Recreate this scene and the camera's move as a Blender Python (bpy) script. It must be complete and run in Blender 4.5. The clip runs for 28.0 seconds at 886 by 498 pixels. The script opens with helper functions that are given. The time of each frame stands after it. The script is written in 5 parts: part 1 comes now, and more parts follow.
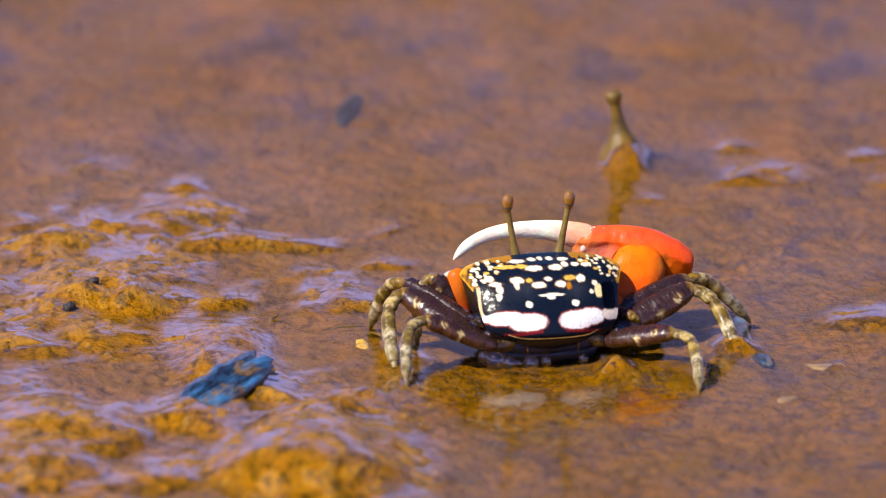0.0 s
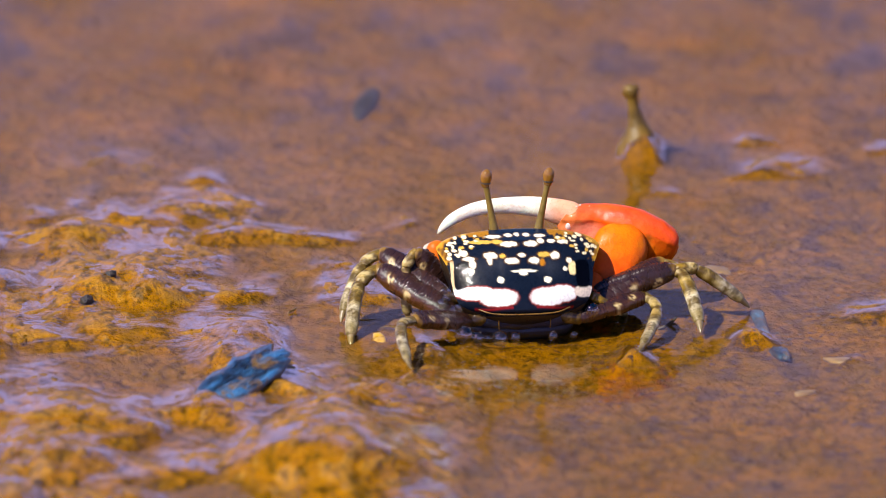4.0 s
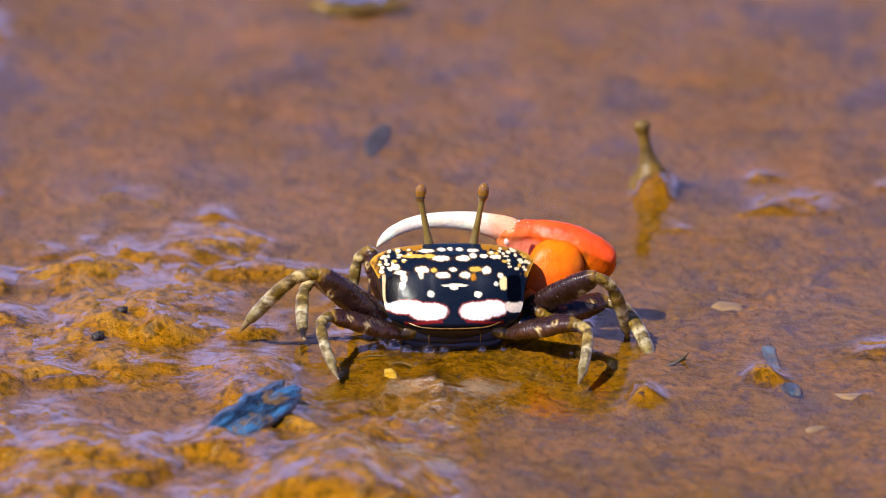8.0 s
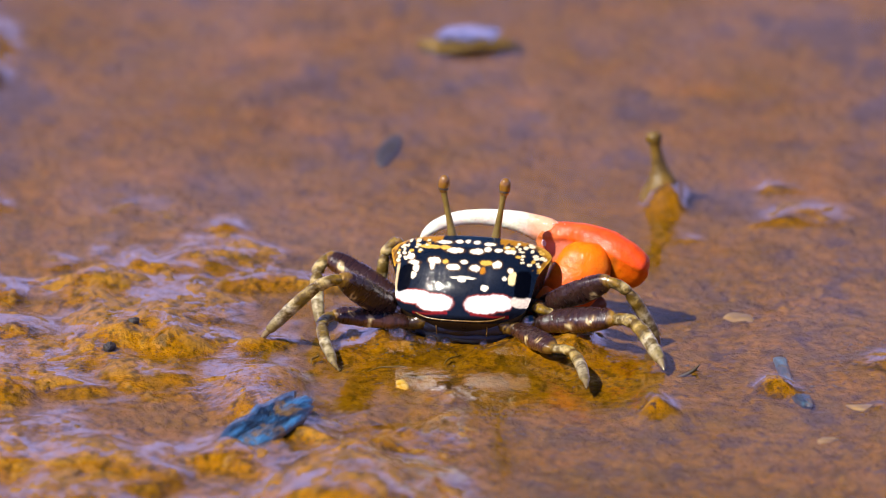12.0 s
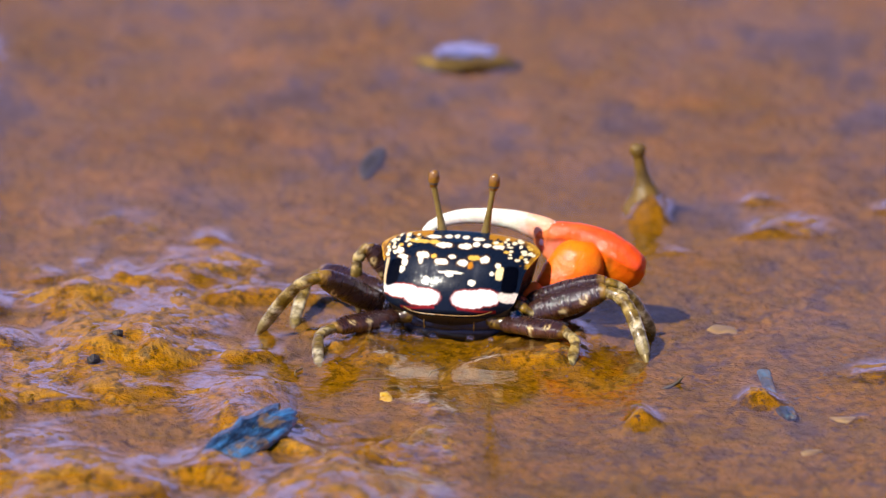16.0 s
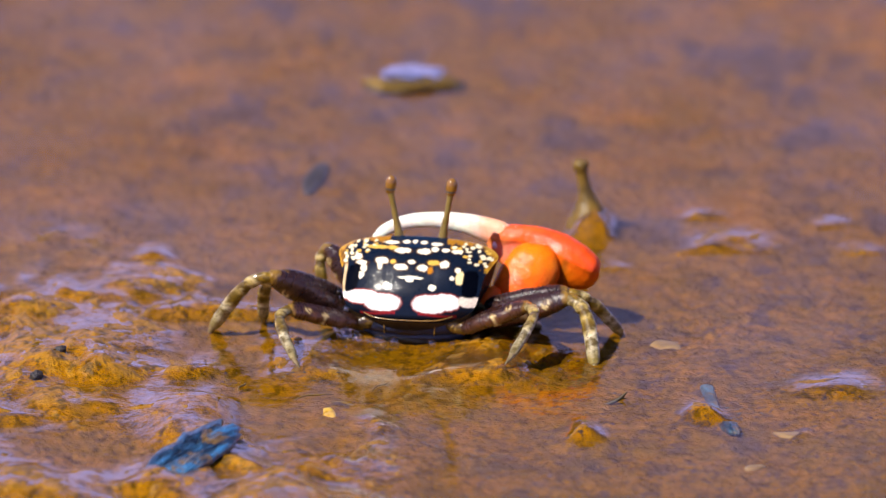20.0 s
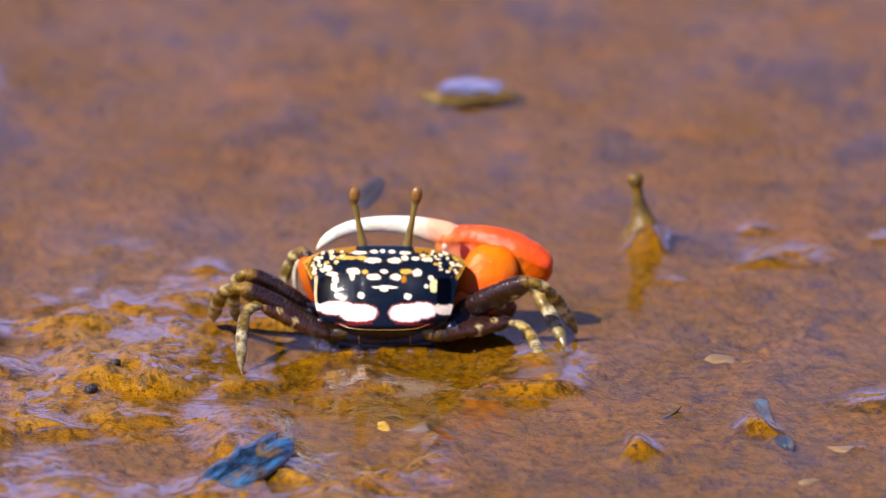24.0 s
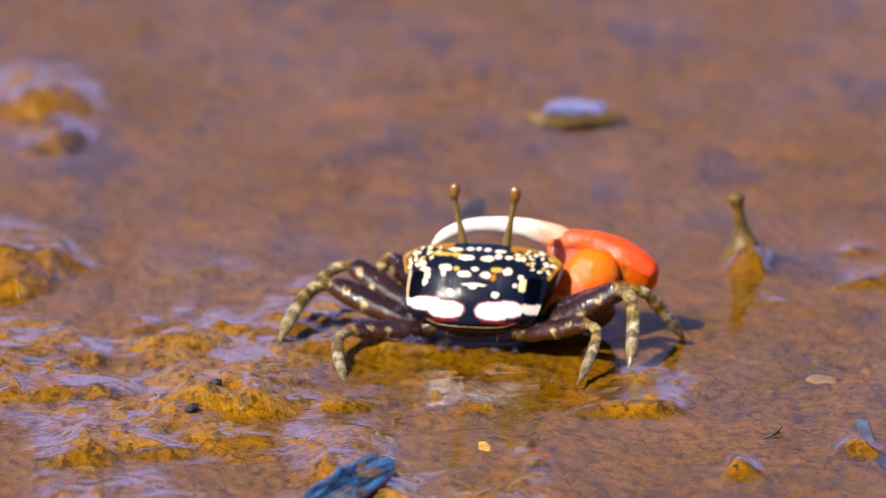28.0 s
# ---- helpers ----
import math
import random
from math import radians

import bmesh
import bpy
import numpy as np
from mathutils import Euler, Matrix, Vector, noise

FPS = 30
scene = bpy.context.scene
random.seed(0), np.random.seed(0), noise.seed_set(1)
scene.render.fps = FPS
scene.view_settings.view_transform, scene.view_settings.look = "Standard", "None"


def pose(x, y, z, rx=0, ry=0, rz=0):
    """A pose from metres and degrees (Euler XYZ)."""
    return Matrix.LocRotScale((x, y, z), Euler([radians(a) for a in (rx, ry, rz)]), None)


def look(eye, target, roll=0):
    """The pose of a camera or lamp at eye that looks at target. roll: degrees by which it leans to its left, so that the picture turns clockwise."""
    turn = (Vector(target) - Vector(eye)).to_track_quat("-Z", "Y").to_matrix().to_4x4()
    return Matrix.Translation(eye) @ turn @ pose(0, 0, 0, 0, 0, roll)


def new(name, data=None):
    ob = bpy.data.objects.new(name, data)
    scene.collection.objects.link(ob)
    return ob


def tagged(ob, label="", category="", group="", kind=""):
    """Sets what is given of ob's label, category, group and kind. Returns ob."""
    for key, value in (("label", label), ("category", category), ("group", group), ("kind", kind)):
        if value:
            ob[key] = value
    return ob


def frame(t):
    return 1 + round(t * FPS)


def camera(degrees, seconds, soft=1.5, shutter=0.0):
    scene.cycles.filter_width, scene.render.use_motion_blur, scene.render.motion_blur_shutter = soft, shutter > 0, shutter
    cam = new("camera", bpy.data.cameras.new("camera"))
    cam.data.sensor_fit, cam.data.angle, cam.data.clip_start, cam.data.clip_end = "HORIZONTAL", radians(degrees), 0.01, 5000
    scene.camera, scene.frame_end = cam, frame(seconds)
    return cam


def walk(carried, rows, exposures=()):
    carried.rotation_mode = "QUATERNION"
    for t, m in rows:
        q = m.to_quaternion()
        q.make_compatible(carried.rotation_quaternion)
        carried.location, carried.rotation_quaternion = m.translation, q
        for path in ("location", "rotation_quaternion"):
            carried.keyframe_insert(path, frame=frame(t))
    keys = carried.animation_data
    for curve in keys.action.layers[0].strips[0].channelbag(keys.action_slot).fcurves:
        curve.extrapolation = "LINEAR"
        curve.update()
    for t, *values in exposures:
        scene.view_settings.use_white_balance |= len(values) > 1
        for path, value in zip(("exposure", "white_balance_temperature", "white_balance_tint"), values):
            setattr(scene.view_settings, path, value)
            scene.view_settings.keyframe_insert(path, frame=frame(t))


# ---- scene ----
# A telephoto view from a low stand over a tidal mudflat; lengths of the subject are given in millimetres.
cam = camera(2.6, 28.0, soft=0.3)
cam.data.dof.use_dof = True
cam.data.dof.focus_distance = 2.676
cam.data.dof.aperture_fstop = 31.0
EYE = (0.0, -2.622, 0.7025)
MM = 0.001


def aim(x, y):
    return look(EYE, (x * MM, y * MM, 0.0))


walk(cam, [
    (0, aim(0.00, 0.00)), (0.5, aim(-1.20, -0.94)), (1, aim(-1.68, -3.70)), (1.5, aim(-2.28, -5.56)), (2, aim(-2.05, -6.48)), (2.5, aim(-1.86, -6.48)),
    (3, aim(-2.04, -6.03)), (3.5, aim(-2.28, -4.86)), (5.5, aim(-3.13, 0.46)), (6, aim(-3.85, 2.80)), (6.5, aim(-3.83, 8.86)), (7, aim(-3.50, 12.14)),
    (7.5, aim(-3.63, 14.50)), (8, aim(-3.99, 15.91)), (8.5, aim(-4.47, 16.86)), (9, aim(-5.21, 16.86)), (9.5, aim(-6.05, 16.86)), (10, aim(-6.54, 17.32)),
    (10.5, aim(-6.42, 17.78)), (11, aim(-5.93, 19.20)), (11.5, aim(-5.70, 20.15)), (13.5, aim(-5.22, 27.22)), (14, aim(-4.50, 26.29)), (14.5, aim(-3.89, 26.29)),
    (15, aim(-3.52, 26.29)), (15.5, aim(-3.52, 27.22)), (16, aim(-3.37, 28.65)), (16.5, aim(-3.28, 29.14)), (17, aim(-3.28, 29.61)), (17.5, aim(-2.68, 31.03)),
    (18, aim(-1.71, 31.03)), (18.5, aim(0.25, 32.46)), (19, aim(1.95, 35.32)), (19.5, aim(3.65, 36.26)), (20, aim(4.63, 37.22)), (20.5, aim(5.25, 38.66)),
    (21, aim(5.61, 39.59)), (21.5, aim(4.52, 41.03)), (23.5, aim(-1.71, 44.41)), (24, aim(-3.06, 44.88)), (24.2, aim(-4.00, 44.60)), (24.5, aim(-9.90, 44.41)),
    (24.8, aim(-17.90, 44.10)), (25, aim(-18.33, 43.91)), (25.5, aim(-19.55, 43.91)), (26, aim(-20.30, 46.32)), (26.5, aim(-19.83, 49.68)), (27, aim(-19.48, 52.11)),
    (27.5, aim(-18.76, 54.03)), (28, aim(-17.42, 55.95)),
])

# ---- sky and sun ----
SUN_WAY = Vector((-0.50, -0.42, 0.76)).normalized()
world = bpy.data.worlds.new("sky")
scene.world = world
world.use_nodes = True
wn, wl = world.node_tree.nodes, world.node_tree.links
sky = wn.new("ShaderNodeTexSky")
sky.sky_type, sky.sun_disc = "NISHITA", False
sky.sun_elevation = math.asin(SUN_WAY.z)
sky.sun_rotation = math.atan2(SUN_WAY.x, SUN_WAY.y)
sky.air_density, sky.dust_density, sky.ozone_density = 1.0, 1.0, 4.0
deep = wn.new("ShaderNodeHueSaturation")
deep.inputs["Saturation"].default_value = 1.7
wl.new(sky.outputs[0], deep.inputs["Color"])
hue = wn.new("ShaderNodeMix")
hue.data_type, hue.blend_type = "RGBA", "MULTIPLY"
hue.inputs[0].default_value, hue.inputs[7].default_value = 1.0, (1.20, 0.80, 1.08, 1)
wl.new(deep.outputs[0], hue.inputs[6])
# bright lavender haze added low in the unseen sky to tint reflections, thinning upwards
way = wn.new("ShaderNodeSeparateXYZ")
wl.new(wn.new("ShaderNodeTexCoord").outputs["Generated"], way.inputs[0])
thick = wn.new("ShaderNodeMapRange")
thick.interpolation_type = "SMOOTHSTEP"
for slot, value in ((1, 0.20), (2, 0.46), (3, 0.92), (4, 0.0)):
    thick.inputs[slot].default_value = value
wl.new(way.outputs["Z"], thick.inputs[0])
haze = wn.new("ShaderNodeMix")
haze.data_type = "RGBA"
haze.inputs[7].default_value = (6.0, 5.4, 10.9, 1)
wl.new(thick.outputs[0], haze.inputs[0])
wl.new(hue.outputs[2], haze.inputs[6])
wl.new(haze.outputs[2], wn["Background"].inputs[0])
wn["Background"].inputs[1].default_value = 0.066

lamp = bpy.data.lights.new("sun", "SUN")
lamp.energy, lamp.angle, lamp.color = 5.0, radians(0.53), (1.0, 0.94, 0.84)
sun = new("sun", lamp)
sun.matrix_world = look(SUN_WAY * 20, (0, 0, 0))
scene.view_settings.exposure = 0.54


# ---- materials ----
class Nodes:
    """A small builder for a material's node tree."""

    def __init__(self, name):
        self.m = bpy.data.materials.new(name)
        self.m.use_nodes = True
        self.t = self.m.node_tree
        self.bsdf = self.t.nodes["Principled BSDF"]
        self.where = self.t.nodes.new("ShaderNodeTexCoord").outputs["Object"]

    def put(self, socket, value):
        if isinstance(value, bpy.types.NodeSocket):
            self.t.links.new(value, socket)
        elif isinstance(value, tuple) and len(value) == 3 and socket.type == "RGBA":
            socket.default_value = (*value, 1)
        else:
            socket.default_value = value

    def noise(self, scale, detail=4.0, rough=0.55, at=None, out=0, distort=0.0):
        n = self.t.nodes.new("ShaderNodeTexNoise")
        self.put(n.inputs["Vector"], at or self.where)
        n.inputs["Scale"].default_value, n.inputs["Detail"].default_value = scale, detail
        n.inputs["Roughness"].default_value, n.inputs["Distortion"].default_value = rough, distort
        return n.outputs[out]

    def cells(self, scale, feature="F1", at=None):
        n = self.t.nodes.new("ShaderNodeTexVoronoi")
        n.feature = feature
        self.put(n.inputs["Vector"], at or self.where)
        n.inputs["Scale"].default_value = scale
        return n.outputs["Distance"]

    def ramp(self, fac, *stops):
        n = self.t.nodes.new("ShaderNodeValToRGB")
        e = n.color_ramp.elements
        while len(e) < len(stops):
            e.new(0.5)
        for el, (p, c) in zip(e, stops):
            el.position = p
            el.color = (*c, 1) if isinstance(c, tuple) else (c, c, c, 1)
        self.put(n.inputs[0], fac)
        return n.outputs[0]

    def mix(self, fac, a, b, how="MIX"):
        n = self.t.nodes.new("ShaderNodeMix")
        n.data_type, n.blend_type = "RGBA", how
        self.put(n.inputs[0], fac), self.put(n.inputs[6], a), self.put(n.inputs[7], b)
        return n.outputs[2]

    def math(self, op, a, b=0.0):
        n = self.t.nodes.new("ShaderNodeMath")
        n.operation = op
        self.put(n.inputs[0], a), self.put(n.inputs[1], b)
        return n.outputs[0]

    def stretch(self, x, y, z):
        n = self.t.nodes.new("ShaderNodeMapping")
        self.put(n.inputs[0], self.where)
        n.inputs["Scale"].default_value = (x, y, z)
        return n.outputs[0]

    def attr(self, name, out="Color"):
        n = self.t.nodes.new("ShaderNodeAttribute")
        n.attribute_name = name
        return n.outputs[out]

    def bump(self, height, strength, depth, normal=None):
        n = self.t.nodes.new("ShaderNodeBump")
        n.inputs["Distance"].default_value = depth
        self.put(n.inputs["Strength"], strength)
        self.put(n.inputs["Height"], height)
        if normal:
            self.put(n.inputs["Normal"], normal)
        return n.outputs[0]

    def done(self, **values):
        for k, v in values.items():
            self.put(self.bsdf.inputs[k.replace("_", " ")], v)
        return self.m


def mud_material():
    n = Nodes("wet_mud")
    crest = n.math("ADD", n.attr("crest", "Fac"), n.math("MULTIPLY", n.math("SUBTRACT", n.noise(150, 5, 0.65), 0.5), 1.6))
    low = n.ramp(n.noise(70, 5, 0.6), (0.35, (0.188, 0.091, 0.001)), (0.62, (0.245, 0.105, 0.002)))
    tone = n.mix(n.ramp(crest, (0.25, 0.0), (0.75, 1.0)), low, (0.355, 0.156, 0.001))
    tone = n.mix(n.ramp(n.noise(420, 5, 0.7), (0.42, 0.0), (0.72, 0.6)), tone, (0.17, 0.078, 0.008))
    tone = n.mix(n.ramp(n.noise(260, 4, 0.7, None, 0, 0.6), (0.62, 0.0), (0.74, 0.4)), tone, (0.40, 0.21, 0.05))
    grit = n.attr("grit", "Fac")
    stains = n.ramp(n.noise(210, 5, 0.74, n.stretch(0.8, 0.55, 1.0)), (0.51, 0.0), (0.62, 0.85))
    specks = n.ramp(n.noise(800, 4, 0.75), (0.55, 0.0), (0.63, 0.9))
    tone = n.mix(n.math("MULTIPLY", stains, grit), tone, (0.060, 0.040, 0.060))
    tone = n.mix(n.math("MULTIPLY", specks, n.math("ADD", n.math("MULTIPLY", grit, 0.6), 0.4)), tone, (0.040, 0.028, 0.045))
    far = n.attr("silt", "Fac")
    tone = n.mix(n.math("MULTIPLY", far, n.ramp(n.noise(62, 5, 0.66, n.stretch(1.0, 0.5, 1.0)), (0.54, 0.0), (0.60, 0.95))), tone, (0.050, 0.036, 0.062))
    tone = n.mix(n.math("MULTIPLY", far, n.ramp(n.noise(48, 4, 0.6, n.stretch(1.0, 0.55, 1.0)), (0.54, 0.0), (0.68, 0.55))), tone, (0.44, 0.17, 0.012))
    loose = n.math("SUBTRACT", 1.0, n.math("MULTIPLY", n.attr("silt", "Fac"), 0.75))
    crumbs = n.ramp(n.noise(560, 5, 0.72, n.stretch(1.0, 0.6, 1.0)), (0.50, 0.0), (0.60, 0.85))
    tone = n.mix(n.math("MULTIPLY", crumbs, loose), tone, (0.070, 0.036, 0.002))
    tone = n.mix(n.math("MULTIPLY", loose, n.ramp(n.noise(190, 5, 0.68, n.stretch(1.0, 0.6, 1.0)), (0.50, 0.0), (0.66, 0.5))), tone, (0.13, 0.070, 0.002))
    tone = n.mix(n.math("MULTIPLY", loose, n.ramp(n.noise(700, 4, 0.7, n.stretch(1.0, 0.6, 1.0)), (0.60, 0.0), (0.70, 0.45))), tone, (0.42, 0.22, 0.02))
    tone = n.mix(n.math("MULTIPLY", n.attr("silt", "Fac"), 0.35), tone, (0.150, 0.066, 0.008))
    rough = n.ramp(n.noise(160, 4, 0.6), (0.35, 0.40), (0.7, 0.65))
    film = n.bump(n.noise(300, 4, 0.6), 0.75, 0.0011)
    b = n.bump(n.noise(420, 5, 0.66), 0.75, 0.0014)
    pores = n.ramp(n.cells(620), (0.0, 0.0), (0.22, 1.0))
    b = n.bump(pores, 0.40, 0.0006, b)
    # dark dots paint the shade inside small pores
    tone = n.mix(n.ramp(n.math("ADD", n.cells(430), n.math("MULTIPLY", n.noise(260, 2), 0.35)), (0.22, 0.85), (0.32, 0.0)), tone, (0.055, 0.026, 0.006))
    b = n.bump(n.noise(1900, 3, 0.6), 0.5, 0.0004, b)
    bare = n.attr("bare", "Fac")
    wet = n.math("MULTIPLY", bare, n.ramp(n.noise(130, 4, 0.6), (0.36, 0.25), (0.58, 0.7)))
    return n.done(Base_Color=tone, Roughness=rough, Normal=b, IOR=1.33, Specular_IOR_Level=n.math("MULTIPLY", bare, 0.5), Coat_Weight=wet, Coat_Roughness=0.15, Coat_IOR=1.36, Coat_Normal=film)


def glossy_film(n, normal, gain, rough, tint, least=0.02, most=0.95):
    """A clear film that mirrors more the flatter it is seen."""
    t = n.t
    t.nodes.remove(n.bsdf)
    edge = t.nodes.new("ShaderNodeLayerWeight")
    edge.inputs["Blend"].default_value = 0.5
    gloss = t.nodes.new("ShaderNodeBsdfGlossy")
    gloss.inputs["Roughness"].default_value = rough
    if normal:
        n.put(edge.inputs["Normal"], normal)
        n.put(gloss.inputs["Normal"], normal)
    share = n.math("ADD", n.math("MULTIPLY", n.math("POWER", edge.outputs["Facing"], 5.0), gain), least)
    share = n.math("MINIMUM", share, most)
    clear = t.nodes.new("ShaderNodeBsdfTransparent")
    n.put(clear.inputs[0], tint)
    mixed = t.nodes.new("ShaderNodeMixShader")
    n.put(mixed.inputs[0], share)
    n.put(mixed.inputs[1], clear.outputs[0])
    n.put(mixed.inputs[2], gloss.outputs[0])
    n.put(t.nodes["Material Output"].inputs[0], mixed.outputs[0])
    return n.m


def water_material():
    n = Nodes("shallow_water")
    drape = n.attr("film", "Fac")
    ripple = n.bump(n.noise(55, 2, 0.5, n.stretch(1, 0.6, 1)), 0.14, 0.0014)
    ripple = n.bump(n.noise(260, 4, 0.6), n.math("ADD", n.math("MULTIPLY", drape, 0.30), 0.13), 0.0006, ripple)
    ripple = n.bump(n.noise(1300, 3, 0.6), n.math("MULTIPLY", drape, 0.35), 0.0002, ripple)
    streaks = n.math("MULTIPLY", n.ramp(n.noise(210, 5, 0.66, n.stretch(0.7, 0.5, 1)), (0.42, 0.15), (0.56, 1.0)), n.ramp(n.noise(1100, 4, 0.7, n.stretch(0.8, 0.5, 1)), (0.34, 0.55), (0.56, 1.0)))
    gain = n.math("ADD", n.math("MULTIPLY", n.math("MULTIPLY", drape, streaks), 2.5), n.ramp(n.noise(30, 5, 0.66, n.stretch(1, 0.5, 1)), (0.36, 0.24), (0.64, 0.68)))
    return glossy_film(n, ripple, gain, 0.035, (0.95, 0.92, 0.72), 0.02, 0.70)


def shell_material():
    n = Nodes("carapace_shell")
    pig = n.attr("pigment")
    tone = n.mix(n.ramp(n.noise(2600, 3), (0.45, 0.0), (0.8, 0.35)), pig, (0.05, 0.035, 0.02), "MULTIPLY")
    b = n.bump(n.noise(2200, 3, 0.6), 0.10, 0.0002)
    return n.done(Base_Color=tone, Roughness=n.ramp(n.noise(900, 3), (0.3, 0.24), (0.7, 0.42)), Normal=b, Coat_Weight=0.22, Coat_Roughness=0.09, Specular_IOR_Level=0.05,
                  Coat_Normal=n.bump(n.noise(800, 3, 0.6), 0.3, 0.0004))


def plain_material(name, low, high, scale, rough=0.35, coat=0.4, relief=0.3, depth=0.0002, grain=1800):
    n = Nodes(name)
    tone = n.ramp(n.noise(scale, 4, 0.6), (0.35, low), (0.65, high))
    return n.done(Base_Color=tone, Roughness=n.ramp(n.noise(scale * 2, 3), (0.3, rough * 0.7), (0.7, rough * 1.3)),
                  Normal=n.bump(n.noise(grain, 3, 0.6), relief, depth), Coat_Weight=coat, Coat_Roughness=0.15)


def leg_material():
    """Wet purple-brown thigh skin: painted blotches, fine cross wrinkles, small pale flecks."""
    n = Nodes("purple_brown_leg")
    tone = n.attr("pigment")
    tone = n.mix(n.ramp(n.noise(700, 4, 0.65), (0.52, 0.0), (0.70, 0.4)), tone, (0.070, 0.024, 0.014))
    tone = n.mix(n.ramp(n.noise(1700, 3, 0.6), (0.69, 0.0), (0.74, 0.6)), tone, (0.34, 0.20, 0.06))
    ridges = n.noise(1500, 3, 0.6, n.stretch(1.6, 0.35, 0.35))
    tone = n.mix(n.ramp(ridges, (0.36, 0.3), (0.5, 0.0)), tone, (0.010, 0.004, 0.006))
    b = n.bump(ridges, 0.35, 0.0005)
    return n.done(Base_Color=tone, Roughness=n.ramp(ridges, (0.3, 0.22), (0.7, 0.38)), Normal=b, Specular_IOR_Level=0.2, Coat_Weight=1.0, Coat_Roughness=0.06, Coat_Normal=n.bump(n.noise(2600, 2, 0.5), 0.5, 0.0004, n.bump(n.noise(620, 2, 0.5), 0.35, 0.0007)))


def olive_material():
    """Mottled olive joint skin."""
    n = Nodes("olive_joint")
    tone = n.ramp(n.noise(650, 4, 0.65), (0.40, (0.030, 0.016, 0.006)), (0.54, (0.11, 0.060, 0.009)), (0.70, (0.32, 0.20, 0.04)))
    return n.done(Base_Color=tone, Roughness=0.3, Normal=n.bump(n.noise(1500, 3, 0.6), 0.3, 0.0003), Specular_IOR_Level=0.2, Coat_Weight=0.8, Coat_Roughness=0.06)


def banded_material():
    """Lower leg: painted bands under fine cross striations."""
    n = Nodes("banded_leg")
    tone = n.attr("pigment")
    tone = n.mix(n.ramp(n.noise(900, 4, 0.7), (0.46, 0.0), (0.60, 0.8)), tone, (0.075, 0.046, 0.006))
    tone = n.mix(n.ramp(n.noise(1200, 3, 0.6, n.stretch(1, 0.6, 0.6)), (0.60, 0.0), (0.72, 0.45)), tone, (0.58, 0.48, 0.26))
    lines = n.noise(4200, 2, 0.6, n.stretch(1, 0.16, 0.16))
    tone = n.mix(n.ramp(lines, (0.50, 0.0), (0.64, 0.2)), tone, (0.05, 0.032, 0.010))
    return n.done(Base_Color=tone, Roughness=0.3, Normal=n.bump(lines, 0.45, 0.0003), Specular_IOR_Level=0.2, Coat_Weight=0.9, Coat_Roughness=0.05, Coat_Normal=n.bump(n.noise(620, 2, 0.5), 0.35, 0.0007))


def claw_material():
    n = Nodes("orange_claw")
    tone = n.attr("pigment")
    tone = n.mix(n.ramp(n.noise(420, 5, 0.68), (0.44, 0.0), (0.68, 0.65)), tone, (0.82, 0.55, 0.4), "MULTIPLY")
    tone = n.mix(n.ramp(n.noise(260, 4, 0.6), (0.50, 0.0), (0.70, 0.35)), tone, (1.0, 1.6, 1.3), "MULTIPLY")
    tone = n.mix(n.ramp(n.noise(2600, 3, 0.6), (0.58, 0.0), (0.70, 0.5)), tone, (0.78, 0.5, 0.4), "MULTIPLY")
    grains = n.ramp(n.cells(2100), (0.0, 1.0), (0.35, 0.0))
    b = n.bump(grains, 0.10, 0.00025)
    b = n.bump(n.noise(420, 4, 0.6), 0.30, 0.0009, b)
    return n.done(Base_Color=tone, Roughness=n.ramp(n.noise(500, 3), (0.3, 0.30), (0.7, 0.5)), Normal=b, Specular_IOR_Level=0.15, Coat_Weight=0.14, Coat_Roughness=0.10, Coat_Normal=n.bump(grains, 0.12, 0.0003, n.bump(n.noise(700, 4, 0.6), 0.35, 0.0008)), IOR=1.4)


def bubble_material():
    return glossy_film(Nodes("bubble_film"), None, 2.0, 0.03, (0.92, 0.92, 0.88), 0.16, 0.8)


MUD = mud_material()
WATER = water_material()
SHELL = shell_material()
CLAW = claw_material()
MERUS = leg_material()
OLIVE = olive_material()
BANDED = banded_material()
HORN = plain_material("pale_horn", (0.34, 0.28, 0.18), (0.62, 0.56, 0.46), 700)
CLEAR_HORN = plain_material("dull_horn", (0.12, 0.08, 0.03), (0.26, 0.19, 0.09), 700)
STALK = plain_material("olive_stalk", (0.13, 0.085, 0.012), (0.21, 0.14, 0.03), 900, 0.4, 0.3)
EYE_TIP = plain_material("brown_eye", (0.16, 0.065, 0.006), (0.26, 0.12, 0.012), 1500, 0.15, 0.9, 0.05)
# near black; the blue of reflected sky is put into its base colour
ABDOMEN = plain_material("sky_tinted_underside", (0.005, 0.008, 0.026), (0.013, 0.020, 0.060), 500, 0.5, 0.08, 0.2)
GOLD = plain_material("golden_rim", (0.10, 0.05, 0.008), (0.20, 0.105, 0.015), 900, 0.3, 0.5)
BUBBLE = bubble_material()
def slate_material():
    n = Nodes("sky_streaked_flake")
    grain = n.noise(420, 5, 0.7, n.stretch(1.4, 0.4, 1.0))
    # blue streaks paint the mirrored sky onto a dark wet surface
    tone = n.ramp(grain, (0.40, (0.005, 0.007, 0.012)), (0.50, (0.014, 0.045, 0.10)), (0.64, (0.05, 0.20, 0.44)))
    tone = n.mix(n.ramp(n.noise(300, 4, 0.65), (0.54, 0.0), (0.64, 0.85)), tone, (0.20, 0.105, 0.015))
    return n.done(Base_Color=tone, Roughness=0.4, Coat_Weight=0.7, Coat_Roughness=0.15, Normal=n.bump(grain, 1.0, 0.0020))


